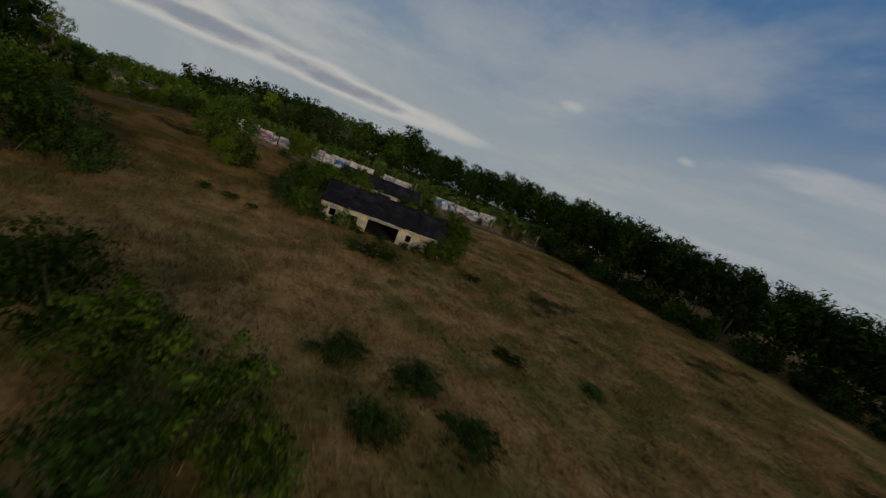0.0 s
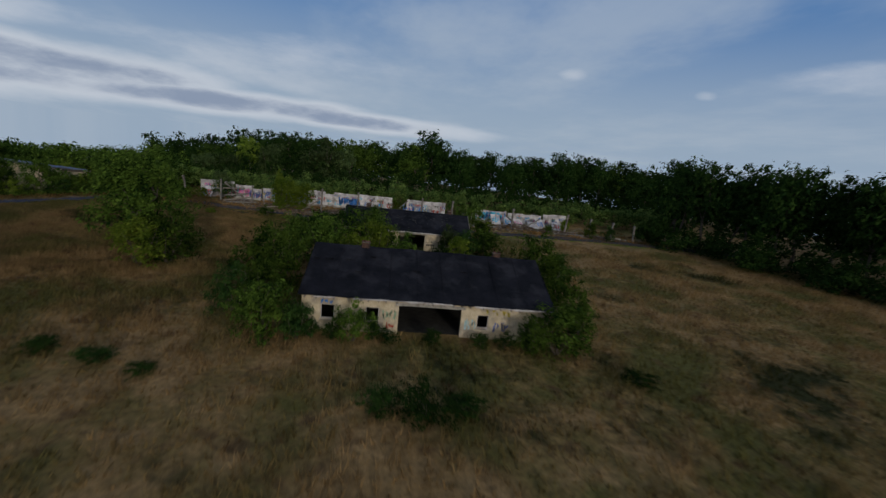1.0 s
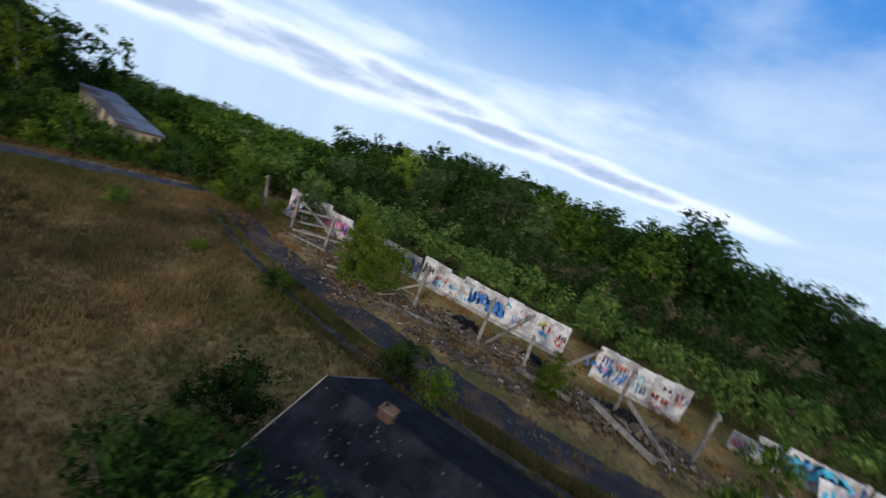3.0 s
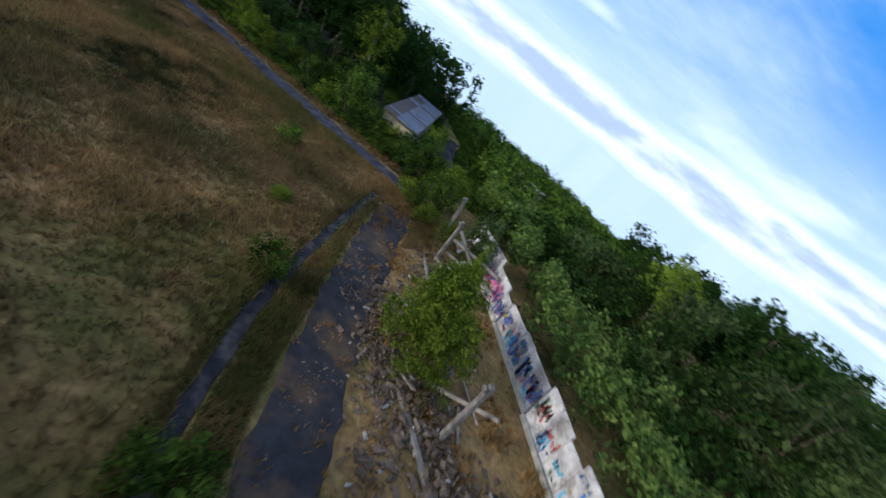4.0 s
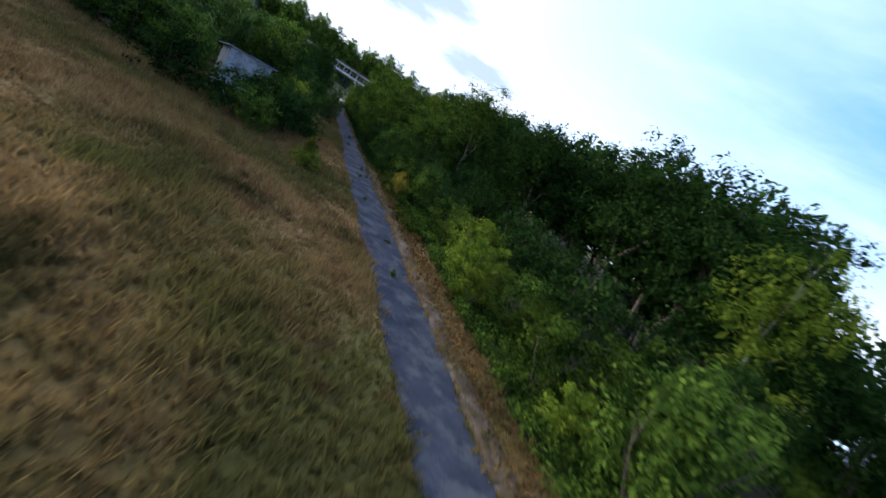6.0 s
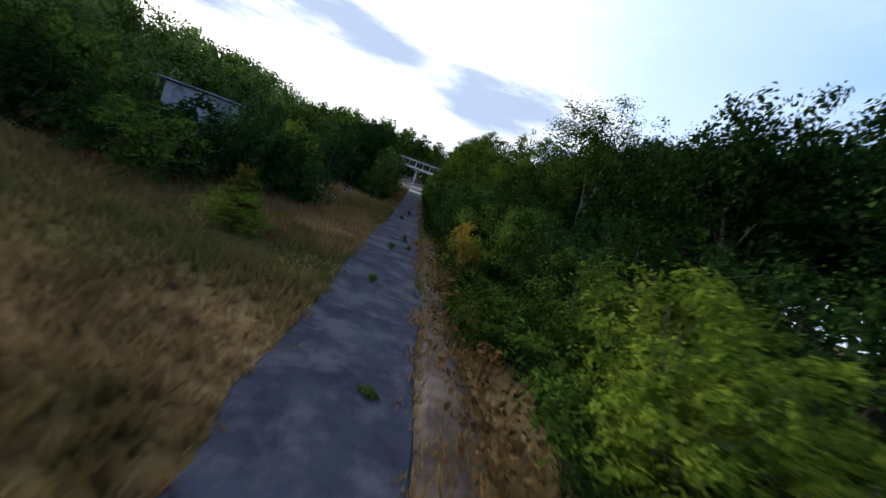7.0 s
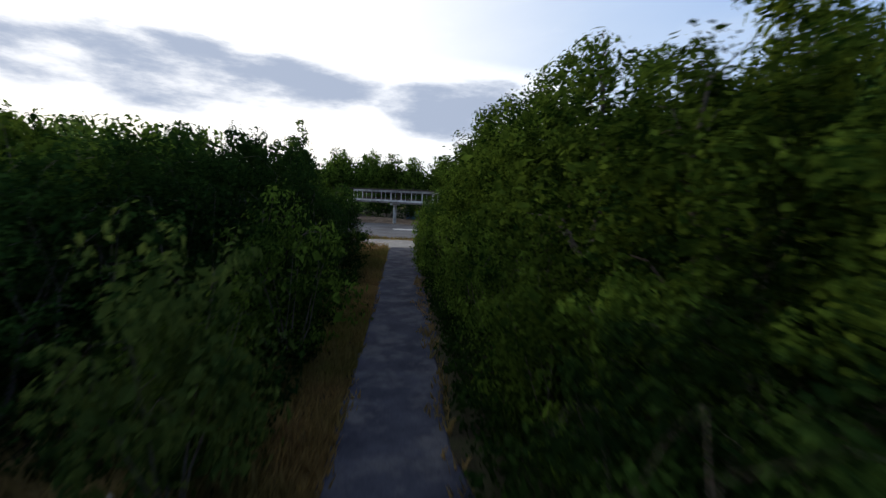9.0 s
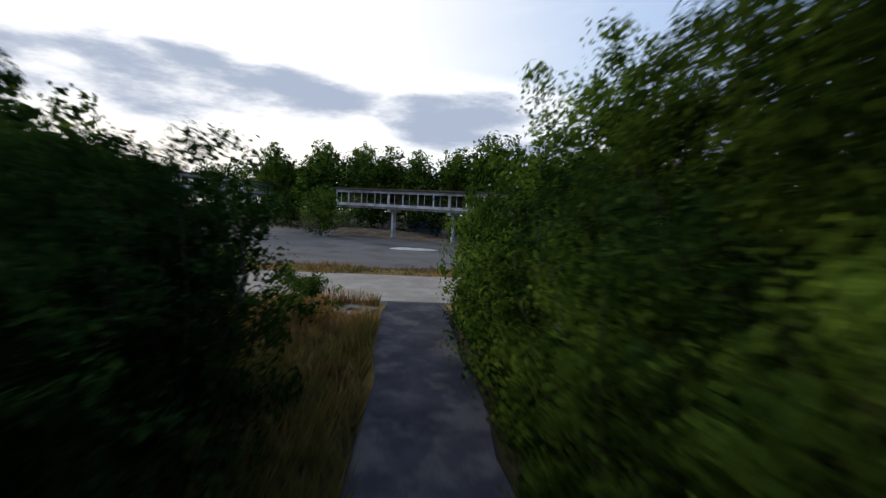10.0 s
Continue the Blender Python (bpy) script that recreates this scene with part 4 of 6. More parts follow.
# ---- raised gallery at the end ----
def gallery(m, label, bays, bay, clear, deck_h, win_per_bay, missing=()):
    """A raised conveyor gallery on paired legs: x runs along it, its face towards -y."""
    ob = base("gallery", m, label, "bridge")
    length, depth = bay * bays, 2.6
    part("floor_beam", box((0, 0, clear), (length, depth, clear + 0.28), 0.01), M_POST, ob)
    part("kick_panel", box((0, 0.02, clear + 0.283), (length, 0.12, clear + 0.6), 0.01), M_PALEPAINT, ob)
    top = clear + deck_h
    part("head_beam", box((0, 0.02, top - 0.35), (length, 0.14, top), 0.01), M_PALEPAINT, ob)
    # dark wall colour stands in for the dim interior behind the windows
    part("back_wall", wall_with_openings(0, length, clear + 0.283, top, depth - 0.12, depth, [(bay * i + 0.4, bay * (i + 1) - 0.4, clear + 0.9, top - 0.6) for i in range(bays)]), M_BARK, ob)
    n = bays * win_per_bay
    for i in range(n + 1):
        x = length * i / n
        wide = 0.14 if i % win_per_bay else 0.32
        part("mullion", box((max(0, x - wide / 2), 0.03, clear + 0.603), (min(length, x + wide / 2), 0.13, top - 0.353), 0.005), M_PALEPAINT, ob)
        if i < n and i not in missing:
            xm = length * (i + 0.42) / n
            part("glazing_bar", box((xm - 0.025, 0.06, clear + 0.603), (xm + 0.025, 0.1, top - 0.353)), M_PALEPAINT, ob)
    roof = part("roof", box((-0.4, -0.45, top + 0.004), (length + 0.4, depth + 0.45, top + 0.2), 0.02), M_BARK, ob, "dark weathered roof slab")
    for i in range(1, bays):
        x = bay * i
        leg = part("leg", box((x - 0.15, depth / 2 - 0.3, 0), (x + 0.15, depth / 2 + 0.3, clear - 0.323), 0.02), M_PALEPAINT, ob)
        part("crosshead", box((x - 0.22, 0.15, clear - 0.32), (x + 0.22, depth - 0.15, clear - 0.004), 0.02), M_PALEPAINT, leg)
    return ob


g_dir = Vector((-0.40, 0.917, 0))
g_yaw = math.degrees(math.atan2(g_dir.y, g_dir.x))
# the face with the windows looks towards the lane
gallery(pose(-106.7, -71.2, 0, 0, 0, g_yaw), "white raised gallery with broken window band on concrete legs", 4, 8.5, 3.55, 2.25, 4)
gallery(pose(-88.6, -82.6, 0, 0, 0, math.degrees(math.atan2(-0.75, -0.66))), "far white gallery on legs behind trees", 4, 8.0, 4.7, 2.2, 5)


def manhole(x, y):
    """A concrete chamber top with an open square hatch, beside the lane's end."""
    ob = base("manhole", pose(x, y, -0.12, 0, 0, 31) @ Matrix.Diagonal((0.8, 0.8, 1, 1)), "square concrete manhole top with an open dark hatch in grass", "manhole")
    bm = bmesh.new()
    for lo, hi in (((-0.9, -0.8, -0.1), (-0.3, 0.8, 0.22)), ((0.3, -0.8, -0.1), (0.9, 0.8, 0.22)), ((-0.297, 0.3, -0.1), (0.297, 0.8, 0.22)), ((-0.297, -0.8, -0.1), (0.297, -0.3, 0.22))):
        add_box(bm, lo, hi, 0.015)
    part("slab", bm, M_POST, ob)
    part("shaft", box((-0.3, -0.3, -0.09), (0.3, 0.3, 0.05)), M_DARK, ob, "dark open shaft")


manhole(-89.9, -30.4)


def container(x, y, yaw):
    """A small steel skip with ribs, under the gallery."""
    ob = base("container", pose(x, y, 0, 0, 0, yaw), "faded blue steel container under the gallery", "container")
    blue = material("faded_blue_paint", (0.035, 0.09, 0.20), (0.06, 0.14, 0.30), 2.0, 0.6, 0.2, 14, (0.10, 0.06, 0.04), 0.9)
    part("body", box((-2.2, -1.1, 0.15), (2.2, 1.1, 2.2), 0.03), blue, ob)
    for k in range(9):
        part("rib", box((-2.1 + k * 0.5, -1.14, 0.2), (-1.98 + k * 0.5, -1.097, 2.15)), blue, ob)
    part("skid", box((-2.1, -1.0, 0), (2.1, 1.0, 0.148)), M_DARK, ob)


container(-121, -71, 113)


# ---- trees and bushes ----
def leaf_cards(rng, centres, radii, per, size, flat=0.8, droop=0.0):
    """Pointed leaves, each a small bent quad, round the given clump centres."""
    k = np.repeat(np.arange(len(centres)), per)
    off = rng.normal(0, 1, (len(k), 3))
    off /= np.linalg.norm(off, axis=1, keepdims=True)
    off *= (rng.uniform(0, 1, (len(k), 1)) ** 0.45)
    c = centres[k] + off * radii[k, None] * (1, 1, flat)
    c[:, 2] -= droop * radii[k] * rng.uniform(0, 1, len(k)) ** 2
    n = off * 1.5 + rng.normal(0, 0.38, (len(k), 3)) + (0, 0, 0.30)
    n /= np.linalg.norm(n, axis=1, keepdims=True)
    u = np.cross(n, rng.normal(0, 1, (len(k), 3)))
    u /= np.linalg.norm(u, axis=1, keepdims=True)
    v = np.cross(n, u)
    s = size * rng.lognormal(0, 0.3, (len(k), 1))
    quad = np.stack([c - u * s, c + v * s * 0.55 + n * s * 0.12, c + u * s * 1.1, c - v * s * 0.55 + n * s * 0.12], 1).reshape(-1, 3)
    return quad, np.arange(len(k) * 4).reshape(-1, 4)


def crown_shape(rng, h, r, low, clumps, lobes=6):
    """Clump centres spread over several uneven lobes, so that the outline is ragged."""
    a = rng.uniform(0, 2 * np.pi) + np.arange(lobes) * 2.4 + rng.normal(0, 0.3, lobes)
    away = r * np.sqrt(rng.uniform(0.02, 0.36, lobes))
    away[0] *= 0.3
    size = r * rng.uniform(0.46, 0.64, lobes)
    tops = low + (h - low) * rng.uniform(0.68, 0.95, lobes)
    tops[0] = h
    which = rng.integers(0, lobes, clumps)
    t = rng.uniform(0, 1, clumps) ** 0.68
    b = rng.uniform(0, 2 * np.pi, clumps)
    wide = np.sqrt(np.clip(1 - (np.abs(t - 0.4) / 0.62) ** 2.2, 0.05, 1)) * rng.uniform(0.35, 1.0, clumps) ** 0.5
    x = away[which] * np.cos(a[which]) + size[which] * wide * np.cos(b)
    y = away[which] * np.sin(a[which]) + size[which] * wide * np.sin(b)
    return np.stack([x, y, low + (tops[which] - low) * t], 1)


def round_crown(rng, h, r, low, clumps):
    """Clump centres in a full rounded crown with swelling boughs."""
    d = rng.normal(0, 1, (clumps, 3))
    d /= np.linalg.norm(d, axis=1, keepdims=True)
    d[:, 2] = np.where(d[:, 2] < -0.6, -0.6 * d[:, 2], d[:, 2])
    bumps = rng.normal(0, 1, (11, 3)) + (0, 0, 0.5)
    bumps /= np.linalg.norm(bumps, axis=1, keepdims=True)
    swell = 0.74 + 0.30 * np.exp(7 * (np.max(d @ bumps.T, axis=1) - 1))
    reach = swell * rng.uniform(0.25, 1.0, clumps) ** 0.42
    half = (h - low) / 2
    p = d * reach[:, None] * (r, r, half * 1.02)
    p[:, :2] *= (1 + 0.14 * np.clip(-p[:, 2:3] / half, -1, 1))
    return p + (0, 0, low + half * 0.97)


def limb(V, F, p, q, r0, r1, sides=6):
    p, q = np.array(p, float), np.array(q, float)
    d = q - p
    d /= np.linalg.norm(d) + 1e-9
    u = np.cross(d, (0.3, 0.9, 0.2))
    u /= np.linalg.norm(u)
    w = np.cross(d, u)
    b = len(V)
    for c, r in ((p, r0), (q, r1)):
        V.extend([c + r * (u * math.cos(t) + w * math.sin(t)) for t in np.linspace(0, 2 * np.pi, sides, endpoint=False)])
    F.extend([(b + i, b + (i + 1) % sides, b + sides + (i + 1) % sides, b + sides + i) for i in range(sides)])


def wood(rng, h, r, clumps, stems, bark, thick):
    V, F = [], []
    for k in range(stems):
        a = 2 * math.pi * k / stems + rng.uniform(0, 1)
        lean = 0.10 * r if stems == 1 else 0.55 * r
        p = np.array([0.02 * math.cos(a), 0.02 * math.sin(a), -0.2])
        end = np.array([lean * math.cos(a), lean * math.sin(a), h * (0.8 if stems == 1 else rng.uniform(0.55, 0.8))])
        prev, pr = p, thick
        steps = 5 if stems <= 2 else 3
        for j in range(1, steps + 1):
            t = j / steps
            q = p + (end - p) * t + np.array([*rng.normal(0, 0.03 * h, 2), 0]) * math.sin(math.pi * t)
            nr = thick * (1 - 0.85 * t)
            limb(V, F, prev, q, pr, nr, 4 if stems > 2 else 7)
            if j >= 2:
                near = clumps[np.argsort(np.linalg.norm(clumps - q - (0, 0, 0.1 * h), axis=1))[: 14]]
                for c in near[rng.permutation(len(near))[: 3 if stems == 1 else 1]]:
                    mid = (q + c) / 2 + (0, 0, 0.05 * h)
                    limb(V, F, q, mid, nr * 0.55, nr * 0.35, 4), limb(V, F, mid, c, nr * 0.35, 0.012, 3)
            prev, pr = q, nr
    return V, F


TEMPLATES = {}


def plant(kind, variant, m):
    """A tree or bush of a kind; the first of a variant is built, the others copy it."""
    (name, label, category, group, h, r, low, clumps, clump_r, per, leaf, stems, thick, mat, bark, droop) = KINDS[kind]
    key = (kind, variant)
    if key in TEMPLATES:
        s = TEMPLATES[key].scale
        return copy_thing(TEMPLATES[key], m @ Matrix.Diagonal((1 / s.x, 1 / s.y, 1 / s.z, 1)))
    rng = np.random.default_rng(hash_of(kind) + 17 * variant)
    ob = base(name, m, label, category, group)
    if kind in ("tree", "deep", "wood", "grove", "maple"):
        c = round_crown(rng, h - clump_r * 0.6, r, low, clumps)
    else:
        c = crown_shape(rng, h - clump_r * 0.8, r, low, clumps, 9 if stems == 1 else 6)
    radii = clump_r * rng.uniform(0.6, 1.35, clumps)
    V, F = wood(rng, h, r, c, stems, bark, thick)
    t = new("trunk", mesh_of("trunk", V, F, bark))
    t.parent = ob
    v, f = leaf_cards(rng, c, radii, per, leaf, 0.8, droop)
    inner = rng.integers(0, clumps, clumps)
    v2, f2 = leaf_cards(rng, c[inner] * (0.68, 0.68, 0.86) + (0, 0, 0.03 * h), radii[inner] * 0.9, 3, min(leaf * 2.2, 0.16 + 0.7 * leaf))
    v, f = np.concatenate([v, v2]), np.concatenate([f, f2 + len(v)])
    grow = np.array([r / np.percentile(np.hypot(v[:, 0], v[:, 1]), 96)] * 2 + [h / np.percentile(v[:, 2], 99.6)])
    t.matrix_basis = Matrix.Diagonal((*[float(q) for q in grow], 1))
    v = v * grow
    lv = new("crown", mesh_of("crown", v, f, mat))
    lv.parent = ob
    TEMPLATES[key] = ob
    return ob


def hash_of(text):
    return sum((i + 1) * ord(ch) for i, ch in enumerate(text))


#          name, label, category, group, h, r, low, clumps, clump_r, leaves each, leaf, stems, thick, leaf mat, bark, droop
KINDS = {
    "bush": ("bush", "dense green bush with many thin stems", "bush", "bushes in the meadow", 4.0, 2.0, 0.1, 92, 0.44, 40, 0.066, 5, 0.05, L_MID, M_BARK, 0.0),
    "dark": ("bush", "dark green leafy shrub in dry grass", "bush", "bushes in the meadow", 4.0, 2.0, 0.1, 92, 0.44, 38, 0.068, 5, 0.05, L_DEEP, M_BARK, 0.0),
    "light": ("bush", "bright yellow-green bush with fine leaves", "bush", "bushes in the meadow", 4.0, 1.8, 0.1, 88, 0.38, 38, 0.064, 5, 0.04, L_LIGHT, M_BARK, 0.0),
    "willow": ("bush", "feathery silver-green willow bush", "bush", "bushes in the meadow", 5.0, 2.0, 0.2, 90, 0.46, 36, 0.08, 6, 0.05, L_GREY, M_BARK, 0.6),
    "gold": ("bush", "golden-yellow flowering bush beside the lane", "bush", "", 2.6, 1.1, 0.1, 50, 0.3, 60, 0.045, 5, 0.03, L_GOLD, M_BARK, 0.0),
    "tree": ("tree", "deciduous tree with a full green crown", "tree", "trees along the lane", 9.0, 3.6, 0.5, 170, 0.7, 56, 0.085, 1, 0.16, L_MID, M_BARK, 0.0),
    "grove": ("tree", "tall dark green tree above the lane's thicket", "tree", "trees along the lane", 12.0, 3.9, 1.0, 150, 0.80, 42, 0.112, 1, 0.2, L_DEEP, M_BARK, 0.0),
    "weed": ("weed", "small green weed growing in the cracked asphalt", "weed", "weeds on the lane", 0.35, 0.3, 0.02, 16, 0.07, 12, 0.035, 3, 0.006, L_SCRUB, M_BARK, 0.0),
    "deep": ("tree", "tall dark green deciduous tree", "tree", "trees at the wood's edge", 12.0, 3.9, 1.2, 165, 0.82, 18, 0.175, 1, 0.22, L_DEEP, M_BARK, 0.0),
    "wood": ("tree", "tall green deciduous tree with rounded crown", "tree", "trees at the wood's edge", 12.0, 3.9, 1.2, 165, 0.82, 18, 0.175, 1, 0.22, L_MID, M_BARK, 0.0),
    "pale": ("tree", "thin tree with light yellow-green leaves", "tree", "", 10.0, 2.6, 2.2, 80, 0.62, 52, 0.085, 1, 0.13, L_LIGHT, M_PALEBARK, 0.2),
    "plume": ("bush", "tall feathery yellow-green bush in the rubble", "bush", "bushes in the meadow", 5.0, 2.0, 0.05, 150, 0.42, 66, 0.062, 7, 0.04, L_LIGHT, M_BARK, 0.0),
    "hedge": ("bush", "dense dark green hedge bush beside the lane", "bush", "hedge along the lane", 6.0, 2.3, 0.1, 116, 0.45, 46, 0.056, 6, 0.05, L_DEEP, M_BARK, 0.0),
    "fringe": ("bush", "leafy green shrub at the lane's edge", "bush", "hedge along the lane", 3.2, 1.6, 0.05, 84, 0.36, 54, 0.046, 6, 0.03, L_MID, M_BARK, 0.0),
    # the fringe shrub again, its leaves darkened to stand in for shade
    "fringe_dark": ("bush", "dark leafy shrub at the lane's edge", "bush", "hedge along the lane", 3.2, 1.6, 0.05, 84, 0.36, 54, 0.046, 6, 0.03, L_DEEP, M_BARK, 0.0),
    "shoot": ("bush", "tall thin upright shoots above the hedge", "bush", "hedge along the lane", 7.0, 0.7, 1.0, 60, 0.22, 40, 0.055, 5, 0.03, L_MID, M_BARK, 0.0),
    "maple": ("tree", "broad tree leafed down to the lane's edge", "tree", "trees along the lane", 9.5, 3.4, 0.3, 150, 0.58, 92, 0.062, 1, 0.16, L_MID, M_BARK, 0.0),
    "round": ("bush", "tall rounded shrub in the thicket", "bush", "thicket beside the lane", 6.0, 3.0, 0.1, 78, 0.68, 32, 0.105, 5, 0.06, L_MID, M_BARK, 0.0),
    "round_dark": ("bush", "tall dark shrub in the thicket", "bush", "thicket beside the lane", 6.0, 3.0, 0.1, 78, 0.68, 32, 0.105, 5, 0.06, L_DEEP, M_BARK, 0.0),
    "round_light": ("bush", "tall light green shrub in the thicket", "bush", "thicket beside the lane", 6.0, 3.0, 0.1, 78, 0.68, 32, 0.105, 5, 0.06, L_SCRUB, M_BARK, 0.0),
    "fork": ("tree", "tall tree with a pale forked trunk and open crown", "tree", "", 13.0, 3.4, 6.0, 170, 0.80, 84, 0.062, 2, 0.19, L_MID, M_PALEBARK, 0.1),
}
USED = {}
SCRUB = {'scrub': [], 'scrub_dark': []}    # too many to count: joined further down


def put(kind, x, y, h, r, variants=4):
    """A plant at (x, y), h metres high and about r metres in radius."""
    n = USED[kind] = USED.get(kind, -1) + 1
    rng = random.Random(n * 31 + hash_of(kind))
    if kind in SCRUB:
        return SCRUB[kind].append((x, y, h, r))
    k = KINDS[kind]
    turn = rng.uniform(0, 360)
    return plant(kind, n % variants, pose(x, y, 0, 0, 0, turn) @ Matrix.Diagonal((r / k[5], r / k[5] * rng.uniform(0.88, 1.12), h / k[4], 1)))


# the meadow round the first shed
for row in (("tree", -26.2, 15.0, 10.2, 4.4), ("bush", -22.8, 12.5, 4.6, 2.6), ("light", -24.5, 11.2, 4.2, 2.4), ("dark", -28.5, 19.0, 6.5, 3.2),
            ("dark", -30.2, -12.8, 6.8, 3.4), ("bush", -33.5, -14.5, 6.0, 3.2), ("dark", -27.6, -14.5, 4.2, 2.4), ("dark", -36, -8, 6.5, 3.4), ("tree", -40.5, -4, 8, 3.5),
            ("bush", -12.7, 6.0, 5.4, 2.6), ("bush", -11.4, 1.2, 4.2, 1.7), ("bush", -10.6, -1.8, 3.8, 2.2), ("dark", -8.4, -1.8, 2.4, 1.4), ("dark", -13.6, 2.2, 3.6, 1.9), ("bush", -12.2, 10.2, 5.2, 2.4),
            ("bush", -4.9, -1.6, 2.8, 1.4), ("dark", -3.6, -1.2, 1.5, 0.7), ("dark", -7.8, -1.3, 1.3, 0.8), ("dark", 0.2, -1.5, 1.1, 0.8),
            ("bush", 8.6, -1.8, 3.6, 2.3), ("bush", 6.9, -2.0, 2.5, 1.5), ("dark", 6.6, -1.5, 1.9, 0.9), ("bush", 10.0, -0.8, 3.8, 1.7), ("bush", 11.2, 4.2, 4.4, 2.1), ("bush", 11.0, 9.0, 4.6, 2.2), ("bush", 11.6, 14.4, 5.4, 2.3), ("dark", 14.6, 15.4, 3.4, 2.2),
            ("bush", -9.6, 14.4, 5.4, 2.8), ("light", -6.0, 13.2, 4.6, 2.2), ("light", -4.6, 15.2, 5.2, 2.0), ("bush", -1.5, 15.4, 4.2, 2.0), ("bush", -12.5, 16.5, 5.0, 2.6), ("dark", 2.2, 15.2, 3.2, 1.6),
            ("bush", -5.8, 22.8, 5.6, 3.1), ("dark", -9.2, 23.8, 4.8, 2.8), ("bush", 8.4, 23.6, 3.8, 2.2), ("fringe", -3.6, 22.6, 3.8, 1.6), ("bush", -11.6, 25.6, 3.2, 1.9), ("dark", -12.6, 29.0, 3.6, 2.0), ("willow", 3.9, 23.9, 4.0, 1.4), ("bush", 8.6, 27.4, 4.6, 2.0), ("light", 9.4, 30.4, 3.8, 1.7), ("dark", 6.0, 23.8, 3.6, 2.0),
            ("light", 4.5, 20.8, 3.2, 1.5), ("dark", -3.0, 24.2, 2.4, 1.1), ("bush", 8.6, 41.6, 4.2, 2.2), ("light", -7.8, 38.8, 2.6, 1.4), ("bush", -10.2, 39.4, 2.4, 1.6),
            ("bush", -22.0, 40.0, 1.9, 1.5), ("light", -29.6, 39.3, 0.8, 0.8), ("bush", -38.7, 38.2, 1.7, 1.15), ("light", -57.6, 17.6, 1.5, 1.1),
            ("dark", -14.6, -38.5, 4.6, 2.8), ("bush", -10.6, -41.2, 4.8, 2.8), ("dark", -17.5, -36, 4.2, 2.4), ("bush", -6.6, -42.6, 4.4, 2.6), ("dark", -8.6, -46.8, 4.4, 2.6), ("bush", -4.0, -45.4, 3.8, 2.2), ("dark", -2.0, -33.0, 0.9, 2.0), ("dark", 3.2, -34.4, 1.1, 2.2), ("dark", 6.0, -38.6, 1.2, 2.2), ("dark", 0.6, -39.6, 1.3, 1.8), ("dark", 12.0, -26.0, 0.7, 1.6), ("dark", 19.4, -27.6, 0.7, 1.4), ("dark", -0.7, -9.6, 1.6, 1.7), ("dark", -2.9, -9.2, 1.2, 1.3), ("dark", 1.4, -9.2, 1.1, 1.2), ("dark", -17.6, -6.0, 0.8, 1.0), ("dark", -14.9, -6.9, 0.6, 0.9), ("dark", -20.8, -5.2, 0.8, 1.1), ("dark", 12.6, -5.3, 0.8, 1.2), ("dark", -6.2, -1.4, 1.2, 0.8), ("dark", -2.6, -1.6, 0.9, 0.8), ("dark", 3.4, -1.4, 1.0, 0.8), ("dark", 5.0, -1.5, 1.2, 0.8), ("dark", -8.9, -1.2, 1.8, 0.9)):
    put(*row)
# in front of the ruin and beside it
for row in (("plume", -21.4, 48.4, 5.6, 2.7), ("plume", -18.8, 48.4, 4.6, 2.1), ("plume", -22.4, 49.4, 6.6, 1.2), ("willow", -33.6, 54.6, 5.4, 1.9), ("bush", -41.2, 52.0, 4.4, 2.1), ("bush", -45.0, 50.8, 4.8, 2.4), ("dark", -48.6, 50.6, 4.8, 2.5), ("light", -44.5, 53.5, 4.6, 2.4), ("bush", -47.4, 53.4, 2.9, 2.2),
            ("bush", -50.8, 53.6, 2.6, 2.0), ("light", -53.0, 53.2, 2.6, 1.7), ("bush", -43.0, 59.8, 4.4, 2.2), ("light", -47.0, 60.6, 4.0, 2.2), ("bush", -51.5, 62.4, 4.4, 2.3), ("light", -56.6, 64.0, 4.2, 2.2), ("light", -37.6, 50.8, 2.0, 1.3), ("bush", -39.6, 50.2, 2.2, 1.3), ("light", -36.4, 52.8, 2.2, 1.2), ("light", -41.6, 49.4, 2.0, 1.3), ("light", -2.8, 47.6, 3.4, 1.5), ("bush", 11.8, 52.2, 3.8, 1.9), ("bush", 32.2, 47.5, 3.0, 1.7), ("light", 28.6, 50.8, 2.4, 1.2), ("dark", 35.0, 45.8, 2.6, 1.4), ("bush", 24.5, 47.8, 1.8, 1.0)):
    put(*row)
# scrub belt behind the ruin
rng = random.Random(44)
x = -52.0
while x < 60:
    put("scrub", x, 62.0 + rng.uniform(-1.2, 1.6), rng.uniform(4.4, 5.6), rng.uniform(2.2, 2.9))
    put(rng.choice(("scrub", "scrub_dark", "scrub_dark")), x + 1.5, 67.0 + rng.uniform(-1.5, 2), rng.uniform(5.0, 6.2), rng.uniform(2.6, 3.2))
    put("scrub_dark", x + 0.6, 74.0 + rng.uniform(-2, 2), rng.uniform(7.4, 9.4), rng.uniform(2.9, 3.5))
    x += rng.uniform(2.5, 3.3)
